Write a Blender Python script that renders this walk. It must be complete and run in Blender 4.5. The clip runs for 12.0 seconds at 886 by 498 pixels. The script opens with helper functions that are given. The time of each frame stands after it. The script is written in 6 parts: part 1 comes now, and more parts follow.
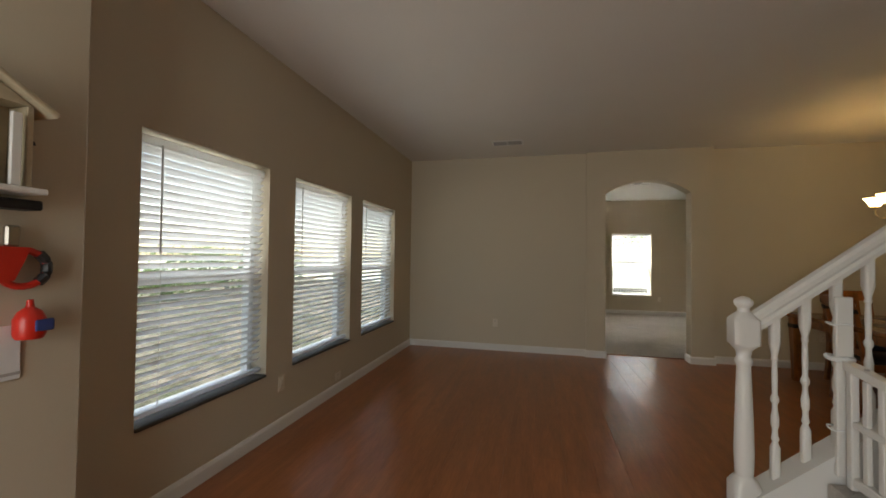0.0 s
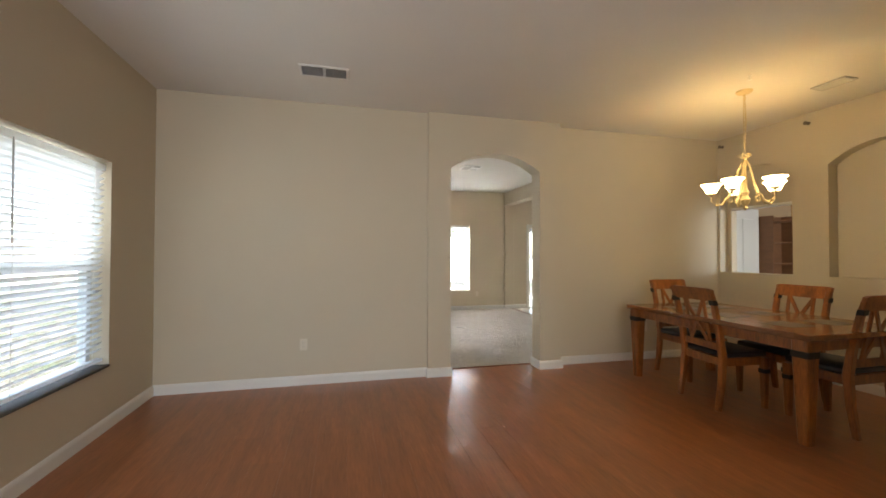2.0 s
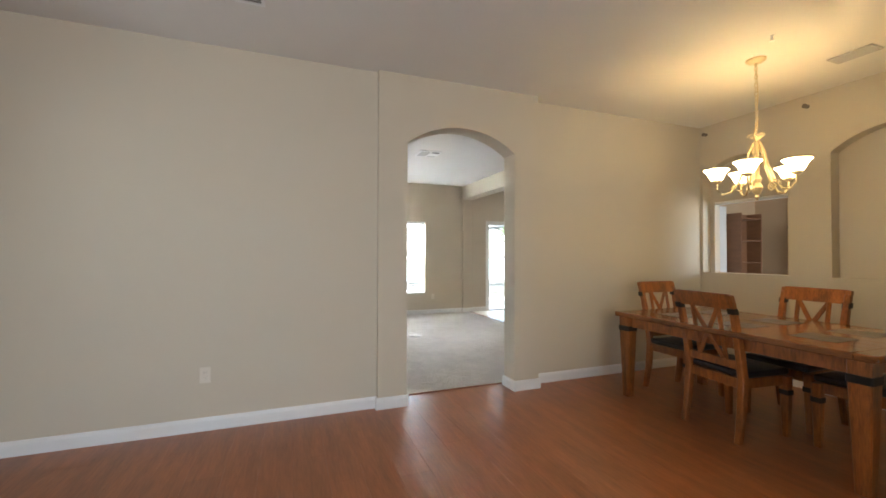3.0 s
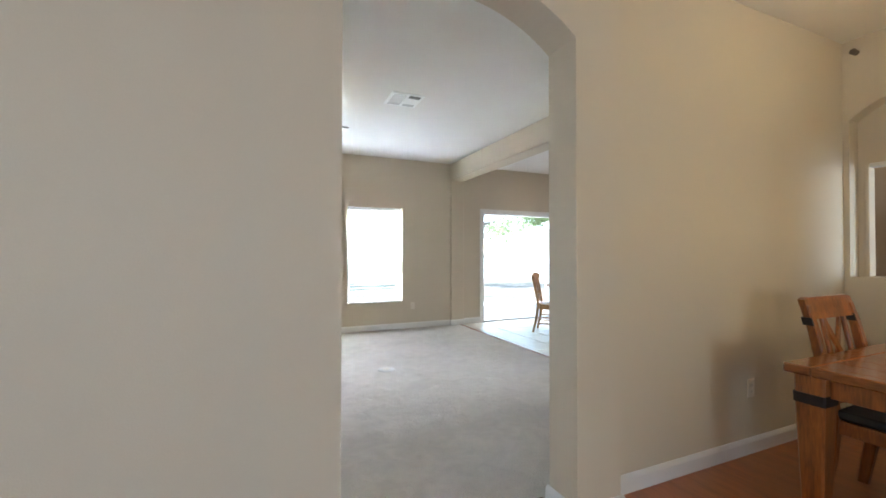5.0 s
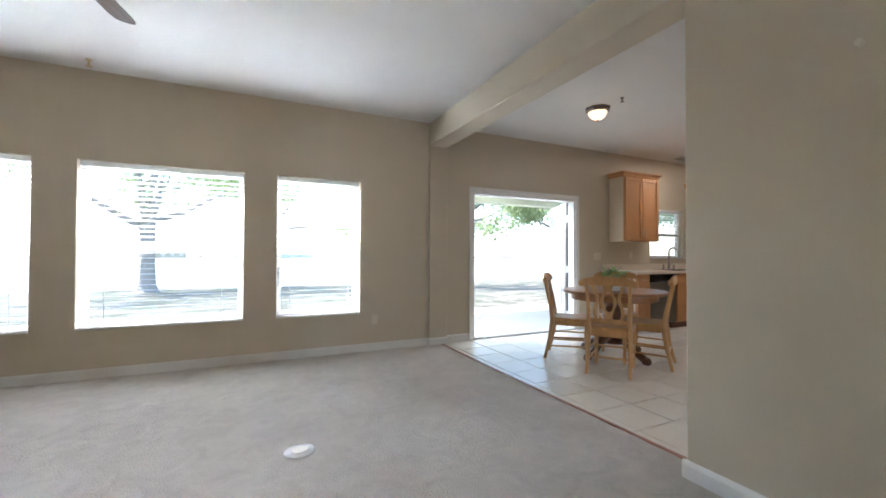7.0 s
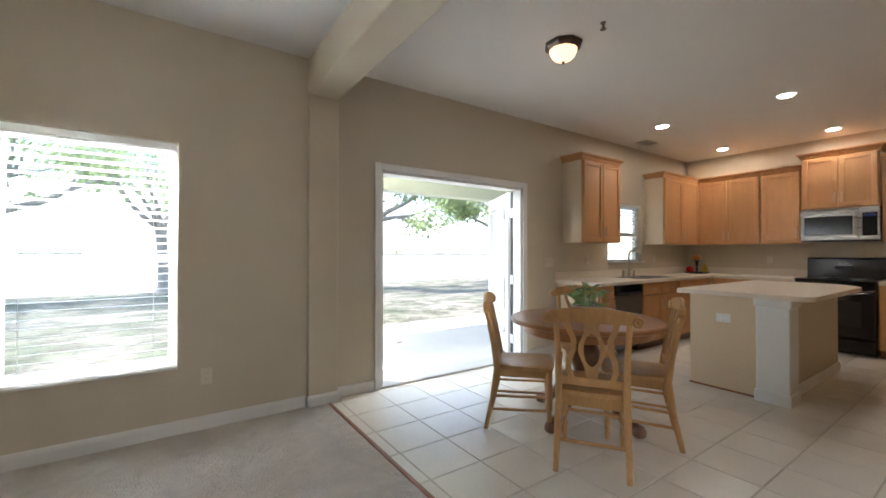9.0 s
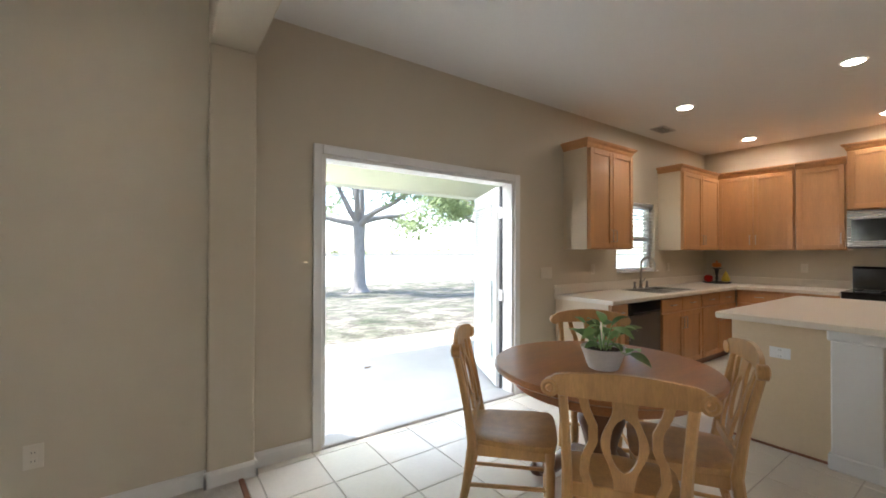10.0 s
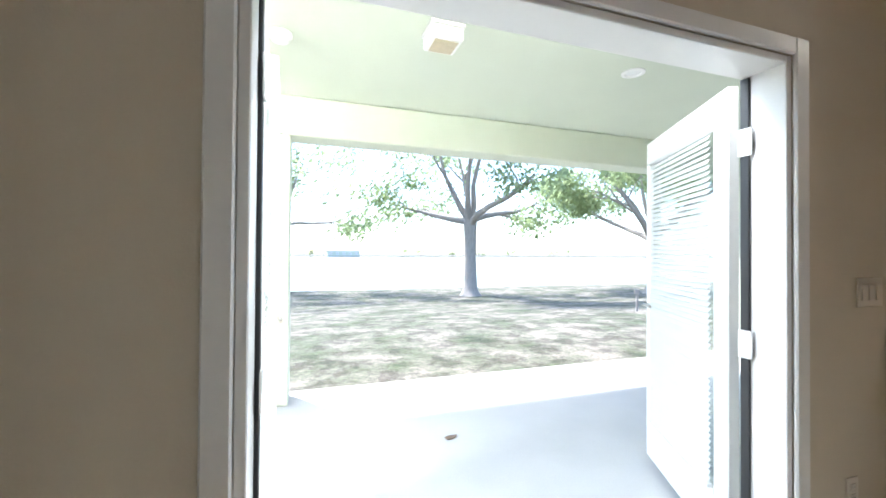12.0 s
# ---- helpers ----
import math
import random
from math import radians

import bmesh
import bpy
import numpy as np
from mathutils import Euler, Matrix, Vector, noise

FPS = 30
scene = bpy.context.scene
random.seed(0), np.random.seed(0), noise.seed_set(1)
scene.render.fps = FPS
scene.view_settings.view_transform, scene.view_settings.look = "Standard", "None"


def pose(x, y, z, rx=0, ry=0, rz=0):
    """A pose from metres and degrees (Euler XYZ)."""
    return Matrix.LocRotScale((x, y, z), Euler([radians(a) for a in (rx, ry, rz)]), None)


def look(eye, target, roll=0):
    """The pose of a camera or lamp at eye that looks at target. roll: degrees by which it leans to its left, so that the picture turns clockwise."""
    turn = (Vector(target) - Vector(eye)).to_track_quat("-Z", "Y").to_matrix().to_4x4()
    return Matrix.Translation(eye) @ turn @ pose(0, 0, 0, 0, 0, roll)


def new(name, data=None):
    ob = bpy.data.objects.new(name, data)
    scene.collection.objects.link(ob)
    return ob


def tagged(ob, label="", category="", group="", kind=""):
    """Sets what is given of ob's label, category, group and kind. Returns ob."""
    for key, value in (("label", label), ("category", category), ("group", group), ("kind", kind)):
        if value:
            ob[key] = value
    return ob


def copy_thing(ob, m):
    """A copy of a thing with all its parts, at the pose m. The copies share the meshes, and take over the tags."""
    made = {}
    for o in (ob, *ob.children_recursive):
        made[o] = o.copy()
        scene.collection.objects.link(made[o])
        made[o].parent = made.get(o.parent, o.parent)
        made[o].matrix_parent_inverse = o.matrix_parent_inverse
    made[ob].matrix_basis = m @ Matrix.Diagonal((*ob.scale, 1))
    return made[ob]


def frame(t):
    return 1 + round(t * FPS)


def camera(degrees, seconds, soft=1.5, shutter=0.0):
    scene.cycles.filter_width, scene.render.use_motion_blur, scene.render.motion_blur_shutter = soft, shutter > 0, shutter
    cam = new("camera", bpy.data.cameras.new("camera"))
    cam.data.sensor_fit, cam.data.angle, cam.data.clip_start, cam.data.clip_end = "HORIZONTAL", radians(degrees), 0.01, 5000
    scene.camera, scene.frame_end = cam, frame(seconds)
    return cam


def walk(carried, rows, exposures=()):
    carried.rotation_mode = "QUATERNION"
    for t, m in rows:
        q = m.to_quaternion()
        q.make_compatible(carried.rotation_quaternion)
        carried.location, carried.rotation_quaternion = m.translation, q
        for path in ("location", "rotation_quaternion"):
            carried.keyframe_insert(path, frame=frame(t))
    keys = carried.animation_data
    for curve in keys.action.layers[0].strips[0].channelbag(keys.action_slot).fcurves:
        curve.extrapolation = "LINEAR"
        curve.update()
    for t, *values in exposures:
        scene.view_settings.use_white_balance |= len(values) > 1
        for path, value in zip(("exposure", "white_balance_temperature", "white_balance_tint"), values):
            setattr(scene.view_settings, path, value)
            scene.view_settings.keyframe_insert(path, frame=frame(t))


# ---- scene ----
# The camera and its walk
cam = camera(95.7, 12.0, soft=1.7)
PATH = [
    (0, (0.347, -1.042, 1.351), (-0.12, 0.902, 1.394), 0.7),
    (0.5, (0.147, -0.654, 1.339), (-0.122, 1.327, 1.369), 0.6),
    (1, (0.081, -0.235, 1.32), (0.009, 1.763, 1.353), 0.55),
    (1.5, (0.059, 0.202, 1.306), (0.257, 2.192, 1.34), 0.4),
    (2, (0.106, 0.653, 1.299), (0.587, 2.594, 1.331), 0.15),
    (2.5, (0.186, 1.067, 1.294), (0.789, 2.974, 1.325), 0.12),
    (2.7, (0.229, 1.248, 1.292), (0.884, 3.138, 1.324), 0.2),
    (4.5, (0.775, 2.941, 1.261), (1.563, 4.779, 1.284), 0.1),
    (5, (1.0, 3.41, 1.254), (1.795, 5.245, 1.278), 0.05),
    (5.5, (1.219, 3.876, 1.21), (2.033, 5.702, 1.24), 0.12),
    (6, (1.461, 4.315, 1.181), (2.284, 6.138, 1.2), 0.1),
    (6.5, (1.695, 4.737, 1.135), (2.527, 6.556, 1.159), 0.3),
    (7, (1.899, 5.153, 1.147), (2.759, 6.958, 1.178), 0.2),
    (7.2, (2.012, 5.303, 1.16), (2.871, 7.109, 1.182), 0.2),
    (8.8, (2.845, 6.408, 1.252), (3.961, 8.067, 1.264), 0.15),
    (9, (2.996, 6.547, 1.258), (4.131, 8.194, 1.274), 0.05),
    (9.5, (3.369, 6.848, 1.291), (4.521, 8.483, 1.312), 0.0),
    (10, (3.718, 7.199, 1.345), (4.87, 8.833, 1.361), 0.15),
    (10.5, (4.017, 7.606, 1.361), (5.122, 9.272, 1.378), 0.3),
    (11, (4.312, 8.023, 1.333), (5.274, 9.776, 1.357), 0.35),
    (11.5, (4.554, 8.477, 1.31), (5.341, 10.315, 1.332), 0.6),
    (12, (4.774, 8.935, 1.281), (5.413, 10.829, 1.303), 0.4),
]
EXPOSURES = [
    (0.0, 1.74, 7350, 10), (1.0, 2.40, 7150, 10), (2.0, 3.0, 6700, 10), (2.5, 3.2, 6300, 10), (4.5, 3.27, 5700, 9), (5.5, 3.2, 5650, 9), (6.5, 2.85, 5720, 11), (7.2, 2.70, 5800, 12), (9.0, 2.6, 6100, 12), (10.0, 2.65, 6150, 12), (10.5, 3.0, 5980, 12), (11.0, 3.2, 5900, 12), (11.5, 3.2, 5950, 13), (12.0, 2.5, 5850, 10),
]
walk(cam, [(t, look(eye, target, roll)) for t, eye, target, roll in PATH], EXPOSURES)

# ---- sky and sun ----
SUN_FROM = Vector((-0.32, 0.42, 0.85)).normalized()
world = bpy.data.worlds.new("sky")
scene.world = world
world.use_nodes = True
wn = world.node_tree
sky = wn.nodes.new("ShaderNodeTexSky")
sky.sky_type = "NISHITA"
sky.sun_disc = False
sky.sun_elevation = math.asin(SUN_FROM.z)
sky.sun_rotation = math.atan2(SUN_FROM.x, SUN_FROM.y)
sky.air_density, sky.dust_density, sky.ozone_density = 1.0, 1.2, 1.0
background = wn.nodes["Background"]
background.inputs["Strength"].default_value = 0.125
wn.links.new(sky.outputs["Color"], background.inputs["Color"])
sun_data = bpy.data.lights.new("sun", "SUN")
sun_data.energy, sun_data.angle, sun_data.color = 2.9, radians(2.5), (1.0, 0.95, 0.87)
sun = new("sun", sun_data)
sun.matrix_world = look(SUN_FROM * 40, (0, 0, 0))

# SIDE, ENTRY and DOOR feed lamps added to lift dark rooms.
LIVING_WATTS, FAMILY_WATTS, SIDE_FILL_WATTS, ENTRY_FILL_WATTS, DOOR_FILL_WATTS = 1.6, 74.0, 8.0, 16.0, 11.0

# ---- materials ----


def shader(name):
    m = bpy.data.materials.new(name)
    m.use_nodes = True
    return m, m.node_tree.nodes, m.node_tree.links, m.node_tree.nodes["Principled BSDF"]


def surface(name, colour, rough=0.5, metal=0.0, vary=0.06, scale=6.0, grain=90.0, bump=0.05, spread=0.0, stretch=(1, 1, 1), coat=0.0, dark=None, depth=0.002, crisp=0.0, placed=False):
    """A solid surface: colour varied at a broad and a fine scale, a fine relief, and a spread between pieces."""
    m, n, l, b = shader(name)
    tc = n.new("ShaderNodeTexCoord")
    mp = n.new("ShaderNodeMapping")
    mp.inputs["Scale"].default_value = stretch
    l.new(n.new("ShaderNodeNewGeometry").outputs["Position"] if placed else tc.outputs["Object"], mp.inputs["Vector"])
    broad, fine = n.new("ShaderNodeTexNoise"), n.new("ShaderNodeTexNoise")
    broad.inputs["Scale"].default_value, broad.inputs["Detail"].default_value = scale, 4
    fine.inputs["Scale"].default_value, fine.inputs["Detail"].default_value = grain, 6
    l.new(mp.outputs["Vector"], broad.inputs["Vector"])
    l.new(mp.outputs["Vector"], fine.inputs["Vector"])
    mix = n.new("ShaderNodeMix")
    mix.data_type = "RGBA"
    lo = dark or tuple(c * (1 - 2.2 * vary) for c in colour)
    hi = tuple(min(1, c * (1 + 1.6 * vary)) for c in colour)
    mix.inputs["A"].default_value, mix.inputs["B"].default_value = (*lo, 1), (*hi, 1)
    add = n.new("ShaderNodeMath")
    add.operation = "MULTIPLY_ADD"
    add.inputs[1].default_value = 0.45
    half = n.new("ShaderNodeMath")
    half.operation = "MULTIPLY"
    half.inputs[1].default_value = 0.55
    l.new(broad.outputs["Fac"], half.inputs[0])
    l.new(fine.outputs["Fac"], add.inputs[0])
    l.new(half.outputs[0], add.inputs[2])
    tone = n.new("ShaderNodeMapRange")
    tone.inputs["From Min"].default_value, tone.inputs["From Max"].default_value = 0.36 * crisp, 1 - 0.36 * crisp
    l.new(add.outputs[0], tone.inputs["Value"])
    l.new(tone.outputs["Result"], mix.inputs["Factor"])
    out = mix.outputs["Result"]
    if spread:
        info, hsv = n.new("ShaderNodeObjectInfo"), n.new("ShaderNodeHueSaturation")
        rng = n.new("ShaderNodeMapRange")
        rng.inputs["To Min"].default_value, rng.inputs["To Max"].default_value = 1 - spread, 1 + spread
        l.new(info.outputs["Random"], rng.inputs["Value"])
        l.new(rng.outputs["Result"], hsv.inputs["Value"])
        l.new(out, hsv.inputs["Color"])
        out = hsv.outputs["Color"]
    l.new(out, b.inputs["Base Color"])
    rr = n.new("ShaderNodeMapRange")
    rr.inputs["To Min"].default_value, rr.inputs["To Max"].default_value = max(0.02, rough * 0.85), min(1, rough * 1.15)
    l.new(broad.outputs["Fac"], rr.inputs["Value"])
    l.new(rr.outputs["Result"], b.inputs["Roughness"])
    b.inputs["Metallic"].default_value = metal
    b.inputs["Coat Weight"].default_value = coat
    b.inputs["Coat Roughness"].default_value = 0.12
    if bump:
        bp = n.new("ShaderNodeBump")
        bp.inputs["Strength"].default_value, bp.inputs["Distance"].default_value = bump, depth
        l.new(fine.outputs["Fac"], bp.inputs["Height"])
        l.new(bp.outputs["Normal"], b.inputs["Normal"])
    return m


def lit(name, colour, strength):
    m, n, l, b = shader(name)
    b.inputs["Base Color"].default_value = (*colour, 1)
    b.inputs["Roughness"].default_value = 0.35
    b.inputs["Emission Color"].default_value = (*colour, 1)
    b.inputs["Emission Strength"].default_value = strength
    return m


def clear_glass(name, tint=(0.96, 0.98, 0.97)):
    m, n, l, b = shader(name)
    clear, gloss, mix, edge = (n.new(k) for k in ("ShaderNodeBsdfTransparent", "ShaderNodeBsdfGlossy", "ShaderNodeMixShader", "ShaderNodeLayerWeight"))
    clear.inputs["Color"].default_value = (*tint, 1)
    gloss.inputs["Roughness"].default_value = 0.02
    steep, add = n.new("ShaderNodeMath"), n.new("ShaderNodeMath")
    steep.operation, add.operation = "POWER", "MULTIPLY_ADD"
    steep.inputs[1].default_value = 5
    add.inputs[1].default_value, add.inputs[2].default_value = 0.5, 0.025
    l.new(edge.outputs["Facing"], steep.inputs[0])
    l.new(steep.outputs[0], add.inputs[0])
    l.new(add.outputs[0], mix.inputs["Fac"])
    l.new(clear.outputs["BSDF"], mix.inputs[1])
    l.new(gloss.outputs["BSDF"], mix.inputs[2])
    l.new(mix.outputs["Shader"], n["Material Output"].inputs["Surface"])
    return m


PAINT = surface("beige wall paint", (0.56, 0.492, 0.380), 0.62, vary=0.03, scale=1.5, grain=160, bump=0.18, depth=0.003)
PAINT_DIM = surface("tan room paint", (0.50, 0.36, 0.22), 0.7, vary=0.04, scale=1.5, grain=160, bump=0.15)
CEILING = surface("knockdown ceiling", (0.72, 0.70, 0.67), 0.85, vary=0.03, scale=2.5, grain=70, bump=0.35, depth=0.004)
TRIM = surface("white trim paint", (0.73, 0.72, 0.695), 0.35, vary=0.02, scale=4, grain=60, bump=0.04)
WHITE_METAL = surface("white enamel", (0.78, 0.78, 0.77), 0.3, vary=0.02, scale=5, bump=0.02)
GREY_METAL = surface("vent grey enamel", (0.45, 0.44, 0.43), 0.45, vary=0.05, scale=6, bump=0.03)
# Dark tone carries the shade inside the vents.
DUCT = surface("shaded duct", (0.12, 0.115, 0.11), 0.6, vary=0.1, scale=9)
LAMINATE = surface("cherry laminate", (0.345, 0.120, 0.043), 0.30, vary=0.15, scale=3.0, grain=16, bump=0.0, spread=0.06, stretch=(5, 0.5, 5), coat=0.08, crisp=0.85, placed=True)
SUBFLOOR = surface("dark joint", (0.06, 0.03, 0.02), 0.8, vary=0.1)
TILE = surface("cream ceramic tile", (0.78, 0.735, 0.655), 0.22, vary=0.05, scale=5, grain=40, bump=0.04, spread=0.03, placed=True)
GROUT = surface("tan grout", (0.54, 0.49, 0.42), 0.85, vary=0.1, scale=9, grain=120, bump=0.2)
VINYL = surface("white vinyl frame", (0.82, 0.82, 0.81), 0.35, vary=0.02, scale=5, bump=0.02)
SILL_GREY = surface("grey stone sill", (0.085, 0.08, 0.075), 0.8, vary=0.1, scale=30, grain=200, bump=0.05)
GLASS = clear_glass("window glass")
SLAB = surface("broom-finished concrete", (0.47, 0.46, 0.435), 0.85, vary=0.14, scale=1.8, grain=130, bump=0.4, depth=0.004)
STUCCO = surface("pale green stucco", (0.58, 0.62, 0.52), 0.8, vary=0.05, scale=2, grain=120, bump=0.3)
ROOFING = surface("grey roof shingle", (0.22, 0.20, 0.19), 0.9, vary=0.2, scale=3, grain=60, bump=0.4)
DINING_WOOD = surface("honey stained pine", (0.29, 0.092, 0.018), 0.30, vary=0.28, scale=5, grain=34, bump=0.08, spread=0.10, stretch=(4, 4, 0.5), coat=0.3, crisp=0.9)
TABLE_TOP = surface("rustic plank top", (0.22, 0.078, 0.020), 0.22, vary=0.34, scale=4, grain=30, bump=0.08, spread=0.16, stretch=(5, 0.5, 5), coat=0.4, crisp=0.8)
SLATE = surface("slate inset", (0.12, 0.105, 0.085), 0.35, vary=0.35, scale=9, grain=60, bump=0.2, spread=0.25)
IRON = surface("black iron band", (0.025, 0.023, 0.022), 0.5, metal=0.6, vary=0.2, scale=30, bump=0.1)
LEATHER = surface("black leather", (0.016, 0.017, 0.022), 0.36, vary=0.15, scale=12, grain=220, bump=0.25)
OAK = surface("blond oak", (0.52, 0.285, 0.105), 0.36, vary=0.16, scale=5, grain=42, bump=0.06, spread=0.05, stretch=(4, 4, 0.6), coat=0.25, crisp=0.6)
OAK_TOP = surface("oak table top", (0.33, 0.135, 0.045), 0.33, vary=0.18, scale=2.5, grain=26, bump=0.03, stretch=(0.7, 6, 6), coat=0.15, crisp=0.7)
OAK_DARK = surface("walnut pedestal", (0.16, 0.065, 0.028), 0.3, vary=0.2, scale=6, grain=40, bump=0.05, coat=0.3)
MAPLE = surface("maple cabinet", (0.54, 0.275, 0.115), 0.38, vary=0.10, scale=3, grain=30, bump=0.03, spread=0.05, stretch=(5, 5, 0.5), coat=0.2, crisp=0.5)
PANEL = surface("tan end panel", (0.64, 0.50, 0.325), 0.45, vary=0.05, scale=3, grain=40, bump=0.03)
MAPLE_SIDE = surface("pale cabinet side", (0.66, 0.55, 0.40), 0.4, vary=0.05, scale=3, grain=40, bump=0.03)
COUNTER = surface("cream laminate counter", (0.70, 0.625, 0.52), 0.3, vary=0.05, scale=20, grain=200, bump=0.02)
STEEL = surface("brushed steel", (0.42, 0.41, 0.395), 0.28, metal=1.0, vary=0.08, scale=3, grain=90, bump=0.03, stretch=(1, 1, 12))
NICKEL = surface("brushed nickel", (0.50, 0.46, 0.41), 0.3, metal=1.0, vary=0.08, scale=12, bump=0.03)
BRASS = surface("antique brass", (0.62, 0.47, 0.22), 0.2, metal=1.0, vary=0.1, scale=12, bump=0.03)
BRONZE = surface("pewter bronze", (0.20, 0.17, 0.145), 0.35, metal=0.9, vary=0.15, scale=14, bump=0.05)
CREAM_METAL = surface("cream gilt metal", (0.62, 0.50, 0.29), 0.4, metal=0.25, vary=0.15, scale=22, bump=0.08)
BLACK_GLOSS = surface("black appliance enamel", (0.012, 0.012, 0.013), 0.12, vary=0.1, scale=4, bump=0.0)
BLACK_MATT = surface("black plastic", (0.02, 0.02, 0.021), 0.45, vary=0.1, scale=8, bump=0.05)
BLADE = surface("grey-brown fan blade", (0.23, 0.195, 0.18), 0.26, vary=0.2, scale=4, grain=40, bump=0.04, stretch=(0.6, 6, 6))
PLASTIC = surface("ivory wall plate", (0.66, 0.60, 0.50), 0.35, vary=0.02, scale=20, bump=0.02)
RED_PLASTIC = surface("red plastic", (0.55, 0.022, 0.012), 0.35, vary=0.08, scale=10, bump=0.03)
BLUE_CLOTH = surface("blue cloth", (0.03, 0.05, 0.20), 0.8, vary=0.1, scale=20, bump=0.1)
BIRD_WOOD = surface("weathered cream wood", (0.50, 0.43, 0.30), 0.7, vary=0.2, scale=9, grain=50, bump=0.15)
PAPER = surface("white paper", (0.75, 0.76, 0.76), 0.8, vary=0.03, scale=9, bump=0.05)
LEAF = surface("pothos leaf", (0.30, 0.47, 0.18), 0.38, vary=0.18, scale=14, grain=60, bump=0.06, spread=0.35)
POT = surface("grey-white ceramic", (0.62, 0.60, 0.58), 0.4, vary=0.10, scale=22, grain=70, bump=0.15)
SOIL = surface("dark soil", (0.05, 0.035, 0.025), 0.95, vary=0.3, scale=40, bump=0.4)
RED_FRUIT = surface("red glazed fruit", (0.42, 0.02, 0.012), 0.25, vary=0.15, scale=10, bump=0.02)
ORANGE_FRUIT = surface("orange glazed fruit", (0.62, 0.19, 0.02), 0.3, vary=0.15, scale=10, bump=0.02)
YELLOW_FRUIT = surface("yellow glazed fruit", (0.62, 0.46, 0.05), 0.3, vary=0.15, scale=10, bump=0.02)
CURTAIN = surface("maroon curtain", (0.075, 0.012, 0.014), 0.85, vary=0.15, scale=8, bump=0.1)
SHELF_WOOD = surface("brown shelf wood", (0.24, 0.115, 0.055), 0.5, vary=0.2, scale=5, bump=0.05, stretch=(1, 1, 4))
BARK = surface("grey oak bark", (0.33, 0.30, 0.275), 0.95, vary=0.28, scale=5, grain=30, bump=0.8, stretch=(3, 3, 0.7), depth=0.02)


def foliage(name, colour, through_light, vary=0.30, scale=1.2):
    """Thin leaves or slats that also let light through."""
    m = surface(name, colour, 0.6, vary=vary, scale=scale, grain=9, bump=0.0)
    n, l = m.node_tree.nodes, m.node_tree.links
    thin, mix = n.new("ShaderNodeBsdfTranslucent"), n.new("ShaderNodeMixShader")
    thin.inputs["Color"].default_value = (*(min(0.9, 1.5 * c) for c in colour), 1)
    mix.inputs["Fac"].default_value = through_light
    l.new(n["Principled BSDF"].outputs["BSDF"], mix.inputs[1])
    l.new(thin.outputs["BSDF"], mix.inputs[2])
    l.new(mix.outputs["Shader"], n["Material Output"].inputs["Surface"])
    return m


BLIND = foliage("white blind slat", (0.80, 0.80, 0.79), 0.5, 0.04, 5)
FOLIAGE = foliage("oak foliage", (0.22, 0.27, 0.14), 0.6)
HEDGE = foliage("hedge foliage", (0.12, 0.18, 0.07), 0.5)
STRIP_WOOD = surface("reddish transition strip", (0.26, 0.10, 0.05), 0.4, vary=0.15, scale=8, bump=0.05)
SHADE = lit("lit alabaster shade", (1.0, 0.74, 0.33), 2.5)
BOWL = lit("lit frosted bowl", (1.0, 0.80, 0.52), 4.0)
BOWL_SMALL = lit("lit amber bowl", (1.0, 0.60, 0.29), 0.40)
DOWN = lit("recessed lamp lens", (1.0, 0.89, 0.74), 38.0)


